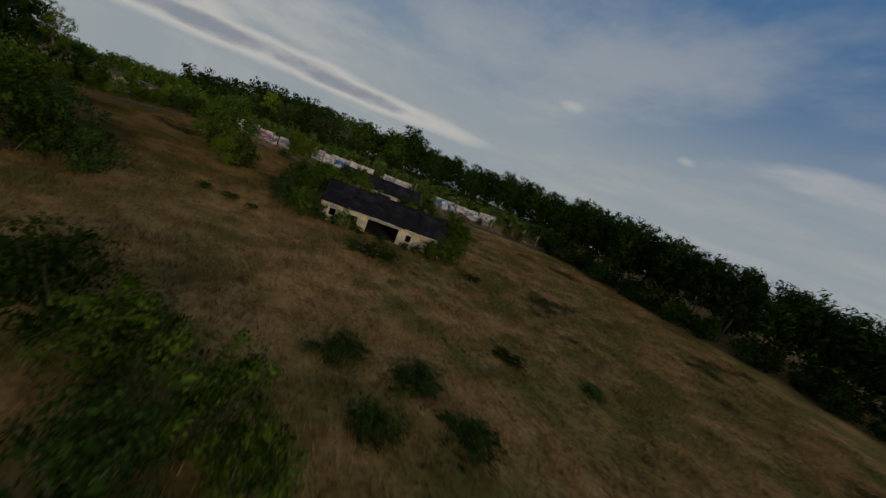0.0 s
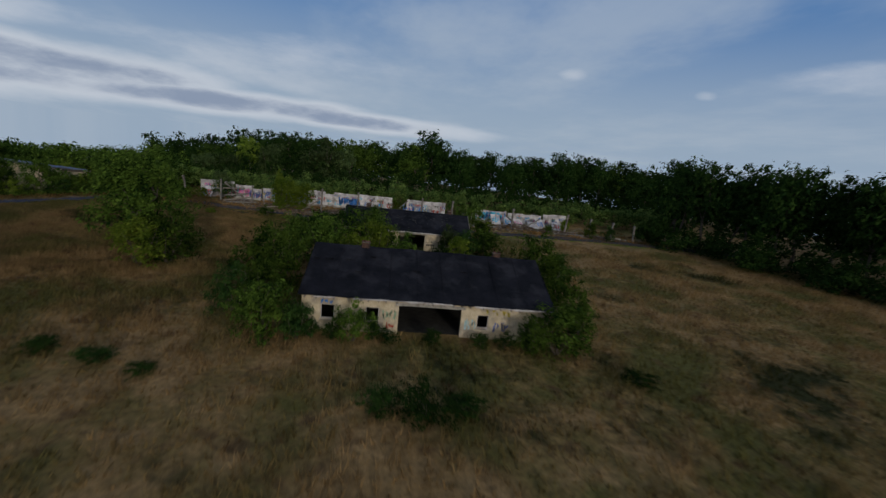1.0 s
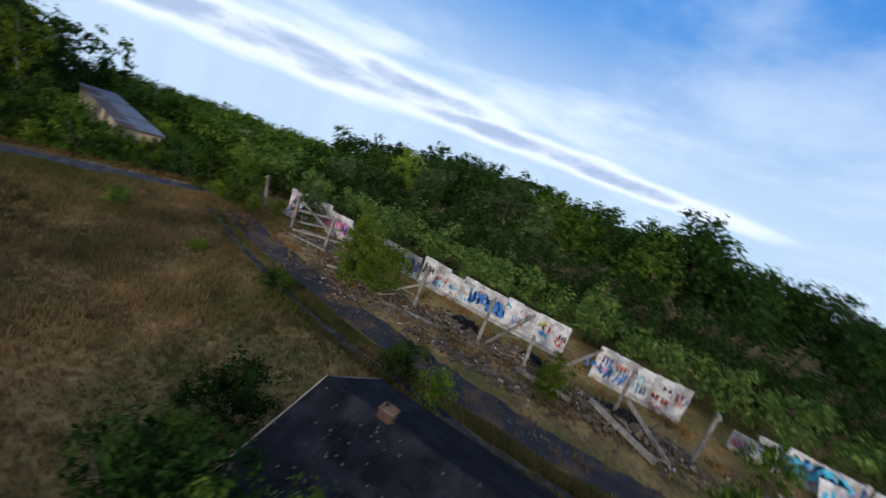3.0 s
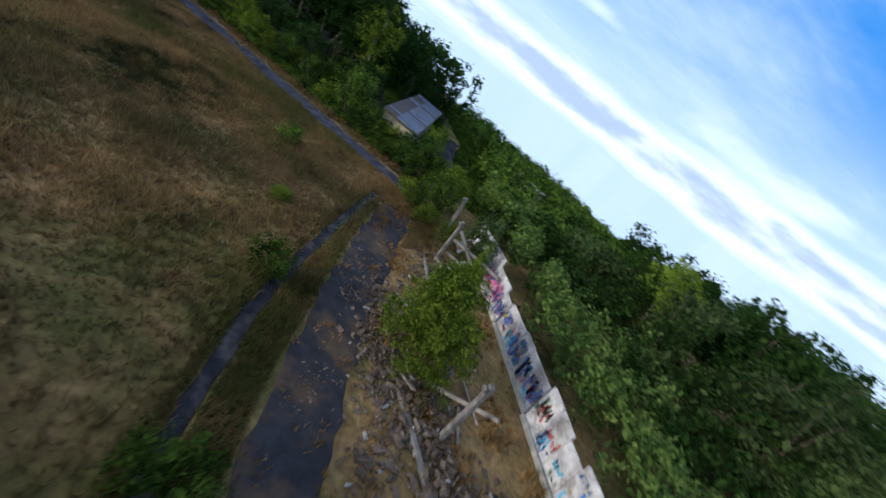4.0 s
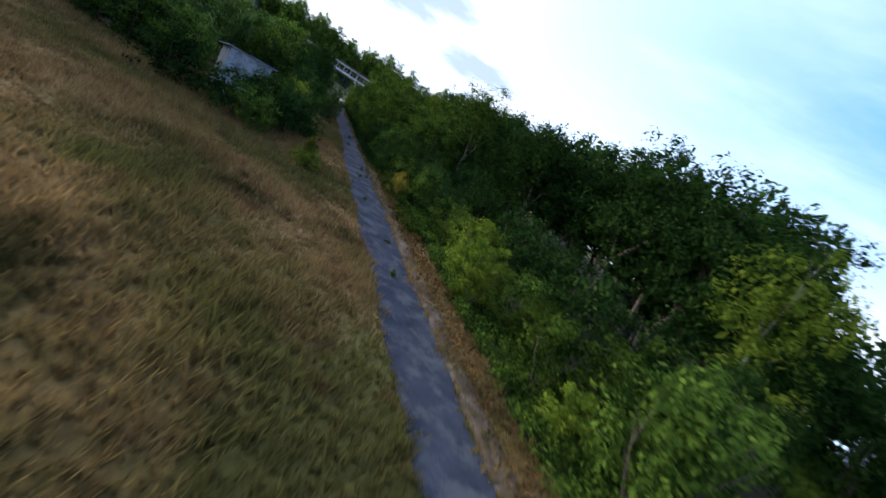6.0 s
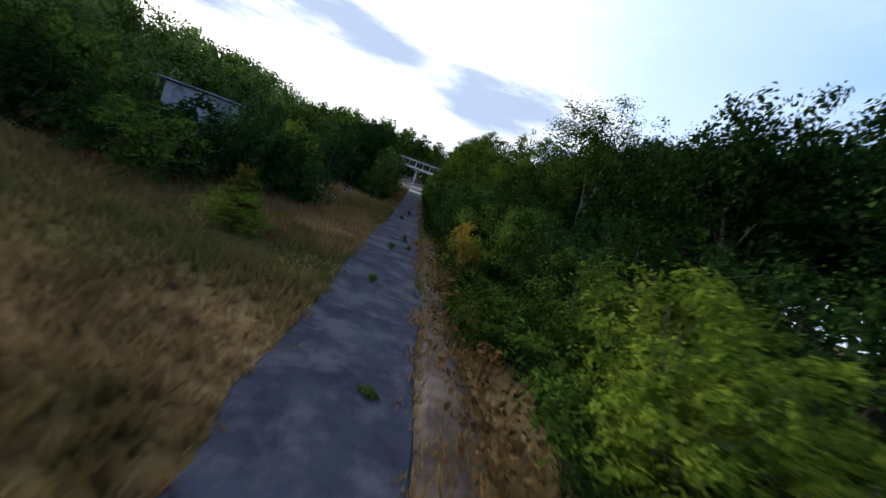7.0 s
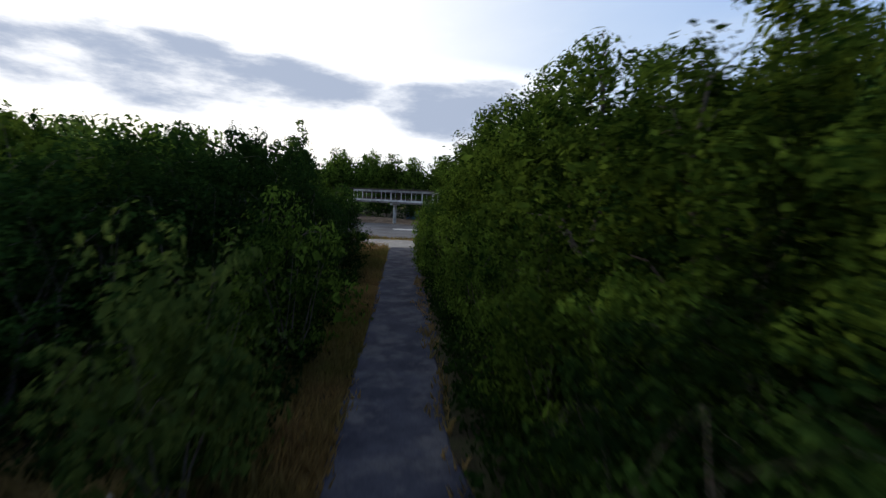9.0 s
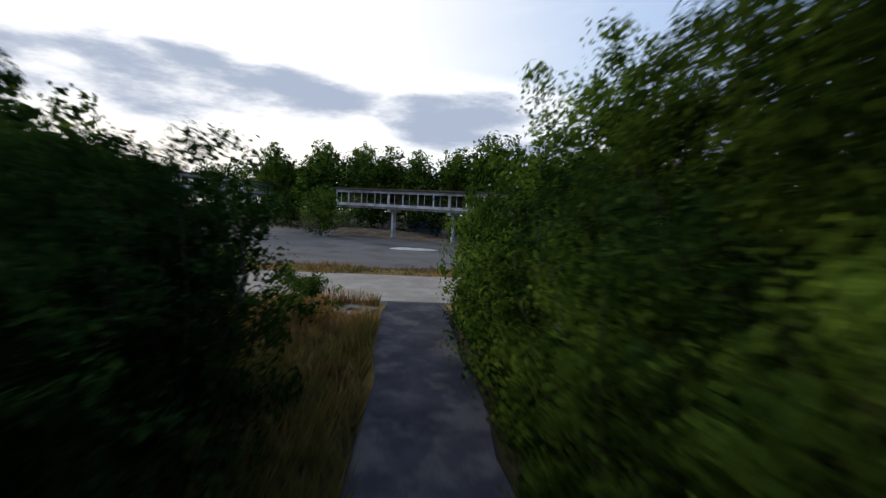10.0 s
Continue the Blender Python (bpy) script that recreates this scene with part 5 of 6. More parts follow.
# the wood's near edge
for k in range(38):
    x = -50 + k * 3.6 + rng.uniform(-1, 1)
    top = float(np.interp(x, [-50, -44, -38, -32, -20, -9, 17, 28, 42, 56, 90], [7.5, 9.0, 11.0, 12.0, 12.5, 12.9, 13.3, 13.8, 15.6, 14.7, 15.0]))
    put(rng.choice(("wood", "deep", "deep", "deep", "deep")) if x > -30 else rng.choice(("wood", "wood", "deep")), x, 86 + rng.uniform(-6, 6), top * rng.uniform(0.88, 1.03), rng.uniform(3.6, 4.8))
for row in (("willow", -43, 70, 7.0, 3.6), ("willow", -39.0, 73, 7.0, 3.6), ("pale", -36, 76, 11, 3.0), ("willow", -20.5, 77, 12.4, 5.6), ("willow", -15.5, 78, 11, 4.4), ("willow", -31, 75, 10.2, 3.4), ("deep", 4.6, 86, 16.9, 5.6), ("deep", 10.0, 91, 14.4, 5.0), ("deep", 0.0, 90, 13.8, 4.4)):
    put(*row)
for k in range(26):
    t = k / 25
    x, y = 44 + 32 * t + rng.uniform(-2, 2), 52 - 66 * t + rng.uniform(-3, 3)
    put("deep", x + 4, y, rng.uniform(14.2, 16.0), rng.uniform(3.6, 4.6))
    put("scrub_dark", x + 0.5, y - 1, rng.uniform(4, 6), rng.uniform(2.2, 3.0))
    put("scrub_dark", x - 2.2, y - 2.2, rng.uniform(2.6, 4), rng.uniform(2.2, 3.0))
# right of the lane: shrubs first, then tall trees
for row in (("bush", -50.2, 51.2, 2.4, 1.8), ("bush", -50.5, 46.4, 2.2, 1.6), ("light", -51.6, 48.4, 1.8, 1.4), ("dark", -53.0, 43.6, 2.6, 1.6), ("bush", -54.4, 42.0, 5.4, 2.5), ("light", -52.4, 50.3, 1.9, 1.2), ("bush", -53.4, 44.4, 3.8, 1.7), ("light", -53.0, 46.6, 2.7, 1.4), ("light", -52.8, 48.9, 2.9, 1.4), ("bush", -58.8, 42.4, 5.2, 2.1), ("dark", -63.2, 43.2, 5.8, 2.4), ("light", -55.2, 52.4, 4.0, 1.8), ("light", -58.4, 53.4, 4.2, 1.9), ("bush", -62.0, 54.6, 3.8, 1.7), ("bush", -66.6, 56.2, 3.6, 1.7), ("bush", -52.4, 45.6, 3.2, 1.4), ("light", -52.3, 47.3, 2.9, 1.2), ("round_dark", -83.0, 57.0, 7.0, 2.6), ("round_dark", -80.5, 52.0, 8.0, 3.0), ("light", -52.8, 47.6, 2.2, 1.3), ("bush", -50.6, 48.8, 2.2, 1.4), ("bush", -58.6, 39.5, 4.8, 2.6), ("bush", -57.4, 37.2, 3.6, 1.8), ("light", -56.0, 39.0, 2.6, 1.3),
            ("fringe", -60.8, 33.4, 3.4, 1.8), ("light", -59.5, 31.6, 2.8, 1.3), ("light", -61.9, 29.0, 3.3, 1.6), ("light", -64.2, 27.4, 3.6, 1.8), ("fringe", -65.4, 24.6, 3.0, 1.6), ("fringe", -67.2, 22.8, 3.2, 1.8), ("fringe_dark", -67.1, 21.8, 2.8, 1.3), ("fringe_dark", -70.0, 13.6, 3.4, 1.5), ("plume", -63.4, 30.0, 3.0, 1.5), ("plume", -60.6, 34.9, 2.8, 1.4), ("fringe", -72.8, 9.6, 3.2, 1.4), ("gold", -66.0, 17.7, 2.3, 0.9), ("gold", -67.8, 17.2, 1.5, 1.0), ("fringe", -67.9, 18.6, 3.6, 1.7),
            ("pale", -81.9, 1.6, 10.2, 1.7), ("fork", -84.0, 7.6, 14.0, 4.4), ("pale", -68.4, 42.1, 12.2, 3.2), ("light", -63.3, 27.8, 3.3, 1.6)):
    put(*row)


def beside(kind, s, off, h, r, jitter=0.0):
    p = lane(s + rng.uniform(-jitter, jitter), off + rng.uniform(-jitter, jitter))
    q = SHED_POSE.inverted() @ p
    if -3.2 < q.x < 8 and -1 < q.y < 27:     # south of the blue-roofed shed, not in it
        p = SHED_POSE @ Vector((-3.4, q.y, 0))
    return put(kind, p.x, p.y, h * rng.uniform(0.94, 1.06), r * rng.uniform(0.93, 1.07))


# right of the lane: a fringe of shrubs, then full trees, then the dark wood
for k in range(27):
    s = 7.5 + k * 1.85
    # near shrubs mostly take the shade-darkened copy
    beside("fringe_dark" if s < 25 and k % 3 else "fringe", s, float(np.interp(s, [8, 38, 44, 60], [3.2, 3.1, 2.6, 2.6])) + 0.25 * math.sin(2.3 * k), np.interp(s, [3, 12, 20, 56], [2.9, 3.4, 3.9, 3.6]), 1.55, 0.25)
for k in range(18):
    s = 3.0 + k * 3.0
    beside("hedge", s, 6.2, np.interp(s, [3, 10, 20, 30, 56], [3.4, 4.0, 5.4, 6.4, 5.6]), 2.3, 0.5)
for s, off, h, r in ((17.5, 7.6, 8.8, 3.0), (21.5, 6.2, 7.8, 3.1), (25.5, 5.6, 8.3, 3.3), (29.5, 5.4, 9.3, 3.4), (33.5, 5.5, 10.2, 3.6), (37.5, 5.8, 9.9, 3.6), (41.5, 6.1, 9.5, 3.5), (45.5, 5.7, 9.1, 3.4), (49.5, 5.4, 9.0, 3.4), (53.0, 5.8, 8.8, 3.4), (56.5, 5.6, 6.0, 2.6)):
    beside("maple", s, off, h, r, 0.3)
for k in range(26):
    s = -25 + k * 3.3
    h = float(np.interp(s, [-25, -20, -15, 7, 13, 25, 44], [7.0, 11.0, 14.6, 15.0, 13.2, 13.6, 13.0]))
    if s > -15:
        beside("grove", s, 20, h, 4.2, 1.4)
    beside("deep", max(s, -8) + 1.6, 27, h * 1.08, 4.4, 1.8)
    if s > -20:
        beside("round_dark", s + 1.5, 12.5, min(5.2, 0.5 * h), 2.8, 1.2)
    if 6 < s < 46:
        beside("grove", s, 15.5, h * 0.88, 3.4, 0.8)
# left of the lane: the hedge close to it, and a thicket beyond the meadow
beside("round_light", 24.0, -2.9, 4.1, 1.4)
beside("fringe", 25.6, -3.3, 3.2, 1.2)
for s, h in ((46.5, 4.6), (49.5, 4.8), (52.4, 5.0), (54.8, 5.0)):
    beside("hedge", s, 3.2, h, 1.8)
for s, off, h in ((54.2, 2.5, 4.7), (57.0, 2.4, 4.6)):
    beside("fringe", s, off, h, 1.4)
for s, off, h in ((48.6, -3.9, 5.0), (50.4, -4.1, 5.0), (51.2, -6.0, 5.3), (51.0, -8.0, 5.9), (51.4, -10.5, 6.2)):
    beside("hedge", s, off, h, 1.8)
for x, y, h in ((-66.1, 13.1, 0.4), (-64.2, 15.4, 0.35), (-55.6, 29.6, 0.4), (-72.9, 1.7, 0.4), (-65.4, 14.8, 0.25), (-60.9, 20.4, 0.3), (-70.3, 5.2, 0.3), (-58.2, 26.2, 0.25)):
    put("weed", x, y, h, 0.2)
for k in range(14):
    s = 26.5 + k * 1.84
    top = float(np.interp(s, [26, 30, 35, 40, 42, 45, 50], [4.9, 5.5, 6.4, 6.8, 5.6, 4.3, 4.9]))
    beside("hedge", s, float(np.interp(s, [26, 30, 34, 44, 50], [-7.2, -6.6, -5.2, -4.9, -4.9])), top, 2.0, 0.2)
    beside("hedge", s + 0.9, -6.8, top + 0.3, 2.3, 0.3)
    if k % 2 == 0:
        beside("hedge", s + 0.7, -3.6 if s > 33 else -6.0, 2.2, 1.1, 0.2)
    beside("round", s, -9.8, top + 0.5, 2.7, 0.8)
for s, off, h in ((38.6, -5.2, 7.4), (40.2, -5.0, 7.8), (41.4, -5.6, 7.5), (46.5, -5.6, 6.4)):
    beside("shoot", s, off, h, 0.7)
for k in range(16):
    s = 8 + k * 3.2
    low = float(np.interp(s, [8, 14, 60], [4.4, 5.6, 6.8]))
    beside("round_light" if k % 3 else "round", s, -15.2 + 0.1 * (s - 30), low, 2.9, 1.0)
    beside("round_light", s + 1.2, -20.0, low + 1.4, 3.2, 1.2)
    beside("round_light" if k % 2 else "round", s, -25.5, low + 2.8, 3.5, 1.2)
for row in (("dark", -56.6, 12.0, 3.4, 2.0), ("dark", -58.6, 10.7, 3.6, 1.9), ("dark", -60.2, 9.8, 3.5, 1.7), ("light", -61.2, 7.9, 3.7, 1.6), ("bush", -62.4, 5.4, 3.6, 1.7), ("bush", -55.2, 13.6, 2.6, 1.7), ("dark", -61.6, 10.4, 2.2, 1.3), ("gold", -57.5, 17.3, 1.9, 0.6), ("round_light", -58.0, 8.4, 3.3, 1.7), ("round", -60.9, 7.6, 2.9, 1.5), ("round_dark", -65.0, 2.6, 4.8, 2.2), ("round", -53.0, 7.0, 4.4, 2.2), ("dark", -54.2, 11.4, 2.8, 2.0), ("dark", -51.4, 9.6, 3.4, 2.3), ("bush", -52.0, 3.2, 3.4, 2.2), ("dark", -49.4, 1.2, 2.6, 1.9), ("fringe", -75.0, -7.9, 4.8, 1.8), ("grove", -86, 52, 9.0, 3.0), ("round", -88, 58, 4.6, 2.6), ("round", -92, 62, 4.8, 2.8), ("round", -86, 68, 4.2, 2.6), ("round_dark", -97, 58, 6.0, 3.0), ("round", -80, 69, 4.0, 2.4), ("round", -74, 66.5, 3.8, 2.2), ("round", -68, 65, 3.8, 2.2), ("round", -62, 63.2, 3.6, 2.0), ("round", -102.8, -66.2, 5.6, 2.7), ("fringe", -87.6, -29.6, 2.0, 1.1), ("fringe", -85.4, -30.6, 2.8, 1.5), ("fringe", -83.2, -31.6, 3.2, 1.6), ("bush", -103.7, -80, 5.8, 1.9)):
    put(*row)

# shrubs and trees behind the raised gallery
for k in range(26):
    p = Vector((-106.7, -71.2, 0)) + g_dir * (-34 + k * 3.2) + Vector((-0.917, -0.40, 0)) * (9 + rng.uniform(-1.5, 3))
    put(rng.choice(("scrub", "scrub_dark", "scrub_dark")), p.x, p.y, rng.uniform(4.6, 6.6), rng.uniform(2.4, 3.2))
    p = p + Vector((-0.917, -0.40, 0)) * (9 + rng.uniform(-2, 3))
    put("wood", p.x, p.y, rng.uniform(12.5, 15.5), rng.uniform(3.8, 4.8))


def far_wood(name, label, spots, mat, seed, leaf=0.33, per=540):
    """Distant wood: many crowns in one mesh."""
    rng = np.random.default_rng(seed)
    V, F, n = [], [], 0
    for x, y, h, r in spots:
        c = crown_shape(rng, h * 0.92, r, 0.5, 26, 5) + (x, y, ground_z(x, y))
        v, f = leaf_cards(rng, c, rng.uniform(0.7, 1.35, 26) * 0.34 * r, per // 26, leaf)
        V.append(v), F.append(f + n)
        n += len(v)
    return tagged(new(name, mesh_of(name, np.concatenate(V), np.concatenate(F), mat)), label, "wood", kind="stuff")


def scatter(n, seed, xr, yr, hr, rr, keep=lambda x, y: True):
    r = random.Random(seed)
    out = []
    while len(out) < n:
        x, y = r.uniform(*xr), r.uniform(*yr)
        if keep(x, y):
            out.append((x, y, r.uniform(*hr), r.uniform(*rr)))
    return out


far_wood("scrub_belt", "dense belt of green shrubs behind the ruin and the gallery", SCRUB["scrub"], L_SCRUB, 11, 0.17, 900)
far_wood("dark_scrub", "dense belt of dark shrubs at the wood's edge", SCRUB["scrub_dark"], L_DEEP, 12, 0.18, 800)
far_wood("north_wood", "dense dark green wood behind the ruin", [(x, y, h * (0.7 if x < -52 else 1), r) for x, y, h, r in scatter(170, 1, (-70, 110), (96, 135), (11.5, 15), (3.6, 5))], L_DEEP, 1)
far_wood("east_wood", "dense dark wood at the meadow's edge", scatter(120, 2, (52, 110), (-60, 95), (13.5, 17), (3.6, 5), lambda x, y: x > 54 + (38 - y) * 0.42), L_DEEP, 2)
far_wood("west_wood", "wooded slope of mixed green shrubs and trees", scatter(210, 3, (-130, -42), (62, 122), (4.6, 6.3), (2.6, 3.8), lambda x, y: y > 62 + 0.16 * (-x - 50) and x < -40 - (y - 62) * 0.3), L_MID, 3, 0.26, 290)
far_wood("lane_wood", "tall trees behind the lane's thicket", scatter(110, 4, (-150, -84), (-25, 62), (11.5, 14), (3.6, 5), lambda x, y: (Vector((x, y, 0)) - LANE_AT).dot(LANE_RIGHT) > 26), L_DEEP, 4)
far_wood("south_wood", "far wood beyond the asphalt yard", scatter(160, 5, (-200, -60), (-190, -95), (12, 16.5), (3.8, 5.4), lambda x, y: (Vector((x, y, 0)) - LANE_AT).dot(LANE_DIR) > 108 and not (-112 < x < -84 and y > -125)), L_MID, 5, 0.36, 400)
far_wood("thicket", "dense green thicket left of the lane", scatter(100, 6, (-78, -30), (-95, 8), (8.5, 11.5), (3.4, 4.6), lambda x, y: (Vector((x, y, 0)) - LANE_AT).dot(LANE_RIGHT) < -29 and x < -30 and y < -22 - 0.42 * (x + 30)), L_MID, 6, 0.34, 440)
# never in view: added behind the camera to close off reflections
far_wood("back_wood", "unseen wood added behind the meadow", scatter(60, 7, (-60, 90), (-135, -85), (8, 13), (3.6, 5)), L_DEEP, 7)


# ---- grass ----
def grass(name, label, count, seed, xr, yr, keep, hmin, hmax, mat, width=0.035, spread=0.16, blades=4):
    rng = np.random.default_rng(seed)
    p = np.stack([rng.uniform(*xr, count), rng.uniform(*yr, count)], 1)
    p = p[keep(p[:, 0], p[:, 1])]
    patch = 0.5 + 0.5 * np.sin(p[:, 0] * 0.55 + 2 * np.sin(p[:, 1] * 0.31)) * np.sin(p[:, 1] * 0.47 + 1.7 * np.sin(p[:, 0] * 0.23))
    n = len(p)
    k = np.repeat(np.arange(n), blades)
    a = rng.uniform(0, 2 * np.pi, len(k))
    h = (hmin + (hmax - hmin) * patch[k]) * rng.uniform(0.6, 1.25, len(k))
    foot = np.stack([p[k, 0] + rng.normal(0, 0.06, len(k)), p[k, 1] + rng.normal(0, 0.06, len(k)), np.zeros(len(k))], 1)
    side = np.stack([np.cos(a), np.sin(a), 0 * a], 1) * width * rng.uniform(0.6, 1.5, len(k))[:, None]
    b = rng.uniform(0, 2 * np.pi, len(k))
    tip = foot + np.stack([np.cos(b) * spread * h * 3, np.sin(b) * spread * h * 3, h], 1)
    quad = np.stack([foot - side, foot + side, tip], 1).reshape(-1, 3)
    f = np.arange(len(k) * 3).reshape(-1, 3)
    me = bpy.data.meshes.new(name)
    me.vertices.add(len(quad)), me.loops.add(len(quad)), me.polygons.add(len(f))
    me.vertices.foreach_set("co", quad.astype(np.float32).ravel())
    me.loops.foreach_set("vertex_index", f.astype(np.int32).ravel())
    me.polygons.foreach_set("loop_start", np.arange(0, len(quad), 3, dtype=np.int32))
    me.update(calc_edges=True)
    me.materials.append(mat)
    return tagged(new(name, me), label, "grass", kind="stuff")


def lane_off(x, y):
    return (x - LANE_AT.x) * LANE_RIGHT.x + (y - LANE_AT.y) * LANE_RIGHT.y


def lane_s(x, y):
    return (x - LANE_AT.x) * LANE_DIR.x + (y - LANE_AT.y) * LANE_DIR.y


def meadow_keep(x, y):
    strip = np.interp(x, [q[0] for q in STRIP], [q[1] for q in STRIP]) - 0.42
    house = ((np.abs(x) < 9) & (y > -0.4) & (y < 11.6)) | ((np.abs(x + 1.2) < 8.3) & (y > 25.2) & (y < 36.3))
    return (lane_off(x, y) < -1.25) & (y < np.where(x < -38.4, 60, strip)) & ~house & (lane_s(x, y) < 40)


def near_keep(x, y):
    """The meadow beside the lane, thinning out eastwards and southwards."""
    chance = np.clip((-8 - x) / 22, 0, 1) * np.clip((y + 8) / 18, 0, 1)
    return meadow_keep(x, y) & (np.abs(np.sin(x * 127.1 + y * 311.7) * 437.5) % 1 < chance)


grass("dry_grass", "tall dry straw-coloured meadow grass", 100000, 1, (-75, 58), (-55, 46), meadow_keep, 0.14, 0.62, M_BLADE, 0.034, blades=3)
grass("near_grass", "dry grass and weeds in the meadow bay beside the lane", 100000, 2, (-75, -8), (-8, 54), near_keep, 0.18, 0.58, M_BLADE, 0.03)
grass("verge_grass", "golden dry grass along the lane's edge", 70000, 3, (-100, -40), (-30, 52), lambda x, y: (lane_off(x, y) > 1.15) & (lane_off(x, y) < np.interp(lane_s(x, y), [-35, -9, 0, 14], [3.8, 3.4, 2.1, 1.8])) & (lane_s(x, y) > -35) & (lane_s(x, y) < 16), 0.16, 0.55, M_BLADE, 0.028)
grass("green_verge", "low green weeds between footpath and track", 9000, 4, (-38, 60), (38, 50), lambda x, y: np.abs(y - np.interp(x, [q[0] for q in YARD], [q[1] for q in YARD]) + 2.3) < 0.75, 0.08, 0.3, L_LIGHT, 0.03)
def path_end_keep(x, y):
    yard = np.interp(x, [q[0] for q in YARD], [q[1] for q in YARD])
    strip = np.interp(x, [q[0] for q in STRIP], [q[1] for q in STRIP])
    return ((np.abs(y - yard) > 1.75) | (x < -37.4)) & ((np.abs(y - strip) > 0.40) | (x < -38.4)) & (lane_off(x, y) < -1.3) & (y > strip - 0.8) & (y < yard + np.interp(x, [-34, -28], [4.0, -1.0]))


grass("path_end_grass", "dry grass between footpath, track and ruin", 120000, 17, (-47, 10), (37, 53), path_end_keep, 0.12, 0.38, M_BLADE, 0.03)
grass("path_end_weeds", "green weeds between footpath and track", 32000, 18, (-44, 10), (37, 52), path_end_keep, 0.10, 0.32, L_SCRUB, 0.04)
grass("yard_weeds", "rusty weeds in the cracks of the asphalt track", 5000, 12, (-38, 55), (40, 50), lambda x, y: (np.abs(y - np.interp(x, [q[0] for q in YARD], [q[1] for q in YARD])) < 1.9) & (np.sin(x * 1.7) * np.sin(y * 2.1 + x * 0.6) > 0.2), 0.1, 0.4, L_RUST, 0.03)
grass("rubble_weeds", "rusty weeds growing in the rubble", 9000, 5, (-42, 50), (46, 56), lambda x, y: np.sin(x * 0.8) * np.cos(y * 1.3 + x * 0.2) > 0.15, 0.15, 0.6, L_RUST, 0.035)
grass("island_grass", "dry grass strip between concrete road and asphalt yard", 26000, 6, (-125, -75), (-65, -15), lambda x, y: np.abs(lane_s(x, y) - S_END - 9.0) < 1.3 + 0.5 * np.sin(lane_off(x, y)), 0.12, 0.42, M_BLADE, 0.03)
grass("left_verge", "golden dry grass at the lane's end", 60000, 7, (-100, -60), (-35, 10), lambda x, y: (lane_off(x, y) < -1.1) & (lane_off(x, y) > -9) & (lane_s(x, y) > 43) & (lane_s(x, y) < S_END - 0.1) & (np.hypot(x + 89.9, y + 30.4) > 1.0), 0.25, 0.7, M_BLADE, 0.025)
grass("lane_weeds", "rank green weeds under the bushes beside the lane", 20000, 8, (-112, -44), (-34, 56), lambda x, y: (lane_off(x, y) > np.interp(lane_s(x, y), [-34, 4, 12], [3.6, 3.0, 1.7])) & (lane_off(x, y) < 9) & (lane_s(x, y) > -34) & (lane_s(x, y) < S_END - 1), 0.25, 0.8, L_DEEP, 0.035)
def edge_keep(x, y):
    a, o = lane_s(x, y), lane_off(x, y)
    rim = 1.0 + 0.14 * np.sin(a * 1.3) + 0.10 * np.sin(a * 3.1 + 1) + 0.08 * np.sin(a * 7.3)
    return (np.abs(o + 0.05) > rim) & (np.abs(o) < 1.35) & (a > -34) & (a < 44)


grass("edge_grass", "dry grass creeping over the asphalt lane's edges", 90000, 14, (-100, -40), (-30, 52), edge_keep, 0.10, 0.34, M_BLADE, 0.03)
def shed_weeds_keep(x, y):
    track = np.interp(x, [-80, -73, -65.4, -60, -54, -48.5], [62.4, 60.2, 58, 57.2, 57.2, 56.6])
    u, v = x + 53.8, y - 45.6
    along, across = -0.959 * u + 0.284 * v, 0.284 * u + 0.959 * v
    return (np.abs(y - track) > 1.5) & ~((along > -0.5) & (along < 25.5) & (across > -0.5) & (across < 4.6)) & (y < 80) & (lane_off(x, y) > 9)


grass("shed_weeds", "rank green weeds round the blue-roofed shed", 36000, 15, (-108, -46), (48, 76), shed_weeds_keep, 0.35, 0.9, L_MID, 0.06, blades=3)
grass("hedge_grass", "dim dry grass between the lane and the hedge", 70000, 16, (-90, -66), (-20, 14), lambda x, y: (lane_off(x, y) < -1.1) & (lane_off(x, y) > -3.6) & (lane_s(x, y) > 12) & (lane_s(x, y) < 43), 0.15, 0.5, M_BLADE, 0.03)
grass("hedge_weeds", "rank green weeds at the foot of the hedge", 8000, 9, (-100, -50), (-40, 20), lambda x, y: (lane_off(x, y) < -2.4) & (lane_off(x, y) > -8) & (lane_s(x, y) > 25) & (lane_s(x, y) < S_END - 8), 0.3, 0.9, L_DEEP, 0.05)


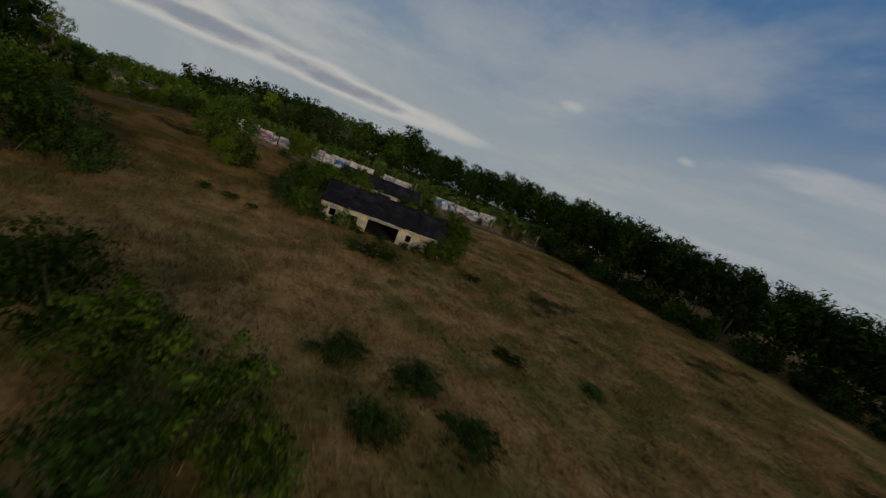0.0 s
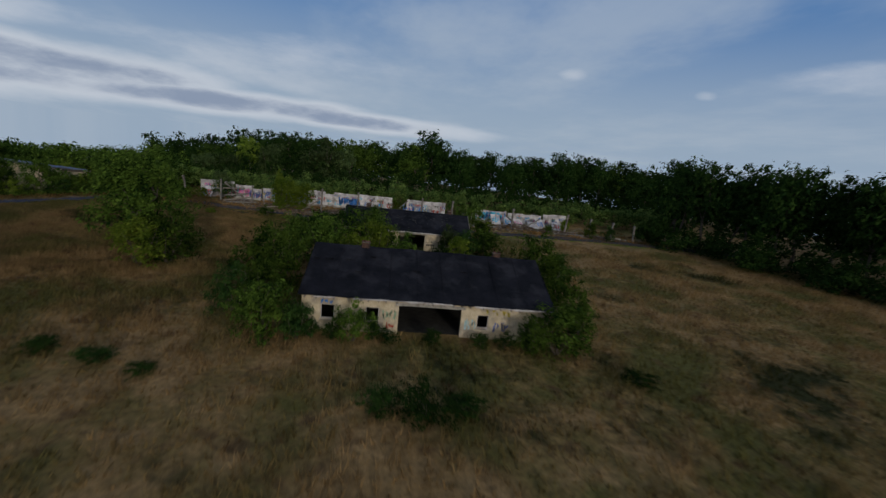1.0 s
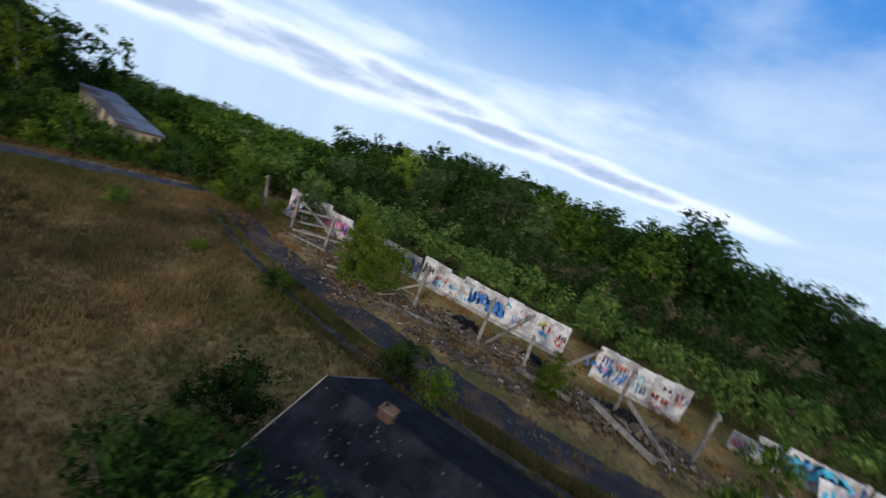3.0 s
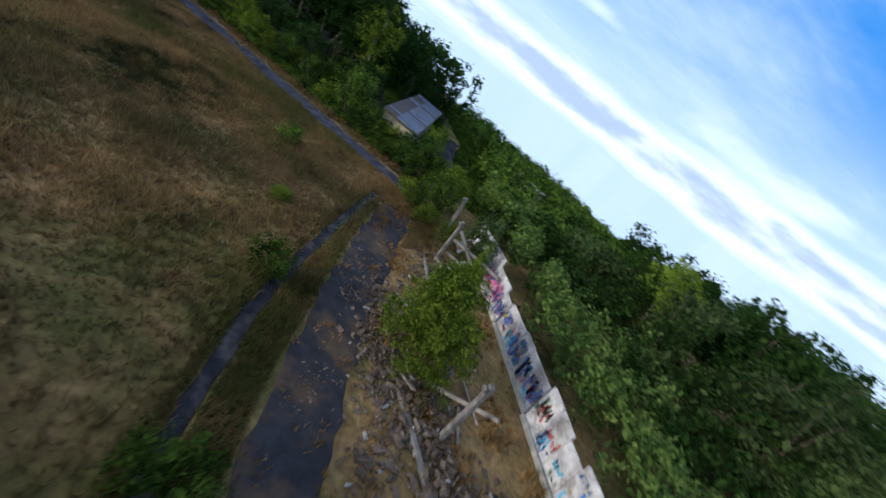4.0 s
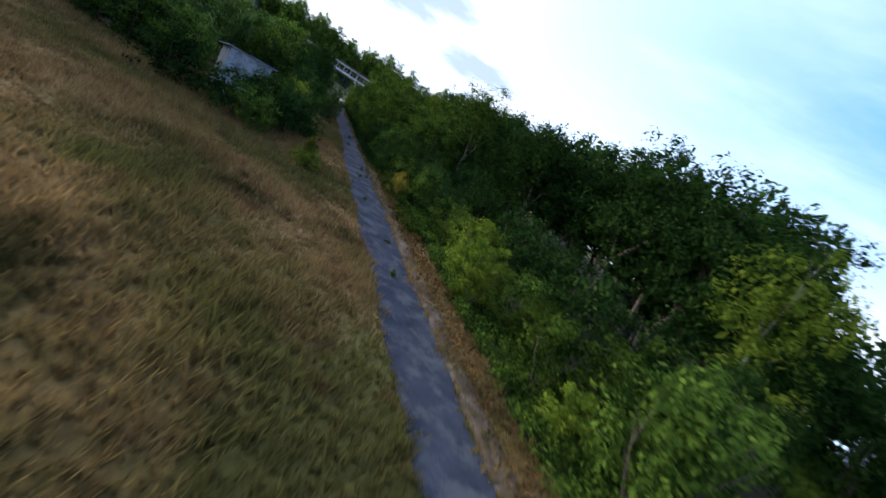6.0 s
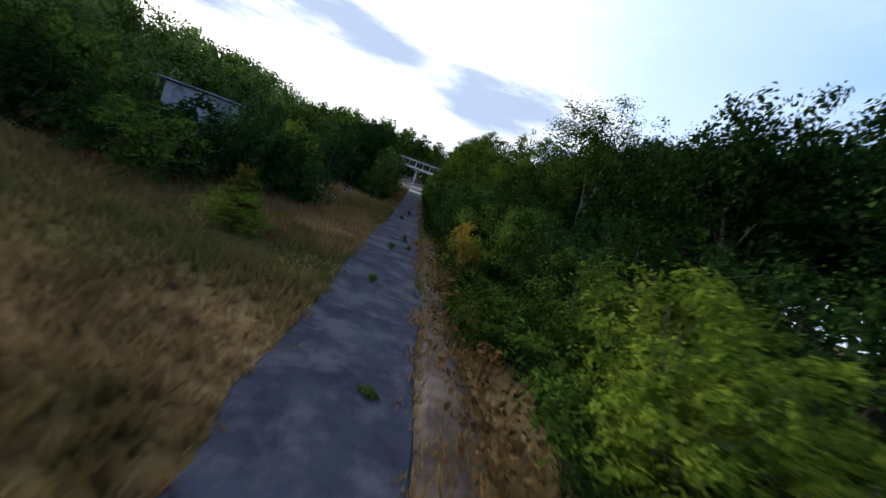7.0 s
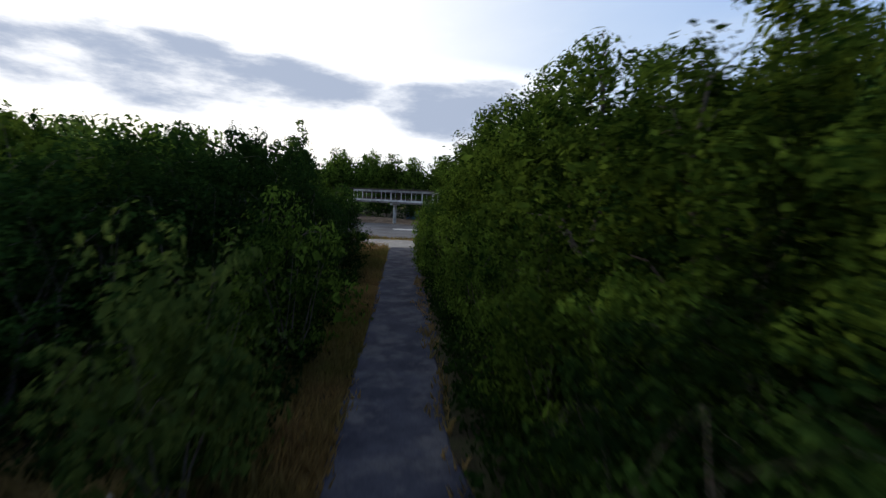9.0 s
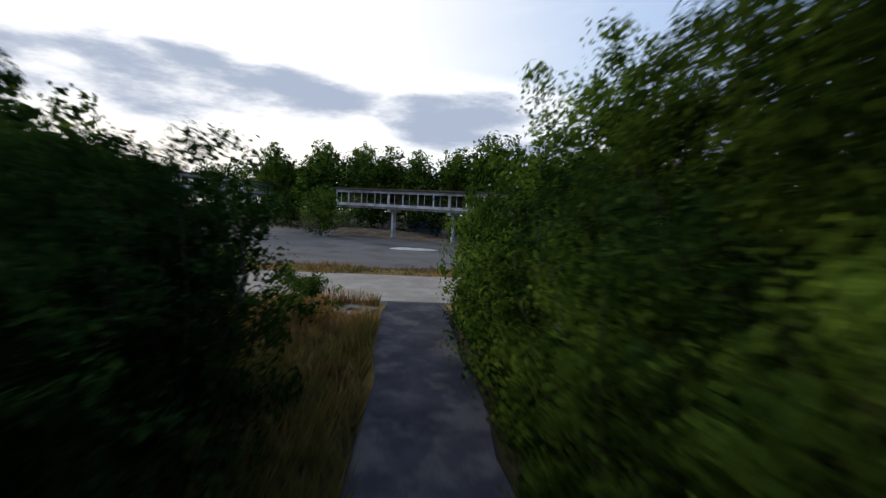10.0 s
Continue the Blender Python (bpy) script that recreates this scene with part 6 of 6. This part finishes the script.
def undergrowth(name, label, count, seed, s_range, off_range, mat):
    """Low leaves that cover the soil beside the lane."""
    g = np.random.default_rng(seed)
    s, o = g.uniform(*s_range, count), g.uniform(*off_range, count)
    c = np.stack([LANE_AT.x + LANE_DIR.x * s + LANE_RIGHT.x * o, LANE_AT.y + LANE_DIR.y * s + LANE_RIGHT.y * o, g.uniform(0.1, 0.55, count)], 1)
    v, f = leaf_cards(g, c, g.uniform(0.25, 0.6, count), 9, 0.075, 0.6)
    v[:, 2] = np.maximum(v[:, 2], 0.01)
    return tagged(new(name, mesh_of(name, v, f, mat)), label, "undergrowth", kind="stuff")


undergrowth("undergrowth", "low leafy undergrowth beside the lane", 4200, 3, (-30, 14), (3.3, 7.5), L_MID)
undergrowth("lane_undergrowth", "low leafy undergrowth at the lane's edge", 1100, 7, (-4, 14), (2.1, 3.5), L_MID)
undergrowth("verge_weeds", "dense rusty weeds on the lane's verge", 420, 6, (-34, 9), (1.6, 3.0), L_RUST)
# the darker leaves put this stretch's shade into their colour
undergrowth("shade_undergrowth", "low leafy undergrowth along the lane, leaf colour darkened for shade", 3400, 5, (12, S_END - 1.5), (1.45, 5.5), L_DEEP)
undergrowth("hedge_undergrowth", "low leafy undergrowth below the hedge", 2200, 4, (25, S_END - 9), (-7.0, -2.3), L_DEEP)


def shade_litter(name, s0, s1, o0, o1):
    """Fallen leaves on the soil under trees, the shade there painted in as dark colour, with a wavering outline."""
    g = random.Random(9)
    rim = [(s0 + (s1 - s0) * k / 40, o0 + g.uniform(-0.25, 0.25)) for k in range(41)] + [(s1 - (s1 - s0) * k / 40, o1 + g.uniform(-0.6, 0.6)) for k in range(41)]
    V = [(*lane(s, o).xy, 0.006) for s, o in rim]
    return tagged(new(name, mesh_of(name, V, [tuple(range(len(V)))], M_SHADE_LITTER)), "fallen leaves on the soil under the trees, coloured dark for their shade", "ground", kind="structure")


shade_litter("ground_litter_1", -33, 2, 3.8, 33)
shade_litter("ground_litter_4", 2.02, S_END - 1, 0.8, 60)
shade_litter("ground_litter_2", 25.5, S_END - 8.5, -0.8, -31)
shade_litter("ground_litter_5", S_END + 50, S_END + 150, -110, 60)
shade_litter("ground_litter_3", 9, 25.4, -13.5, -31)
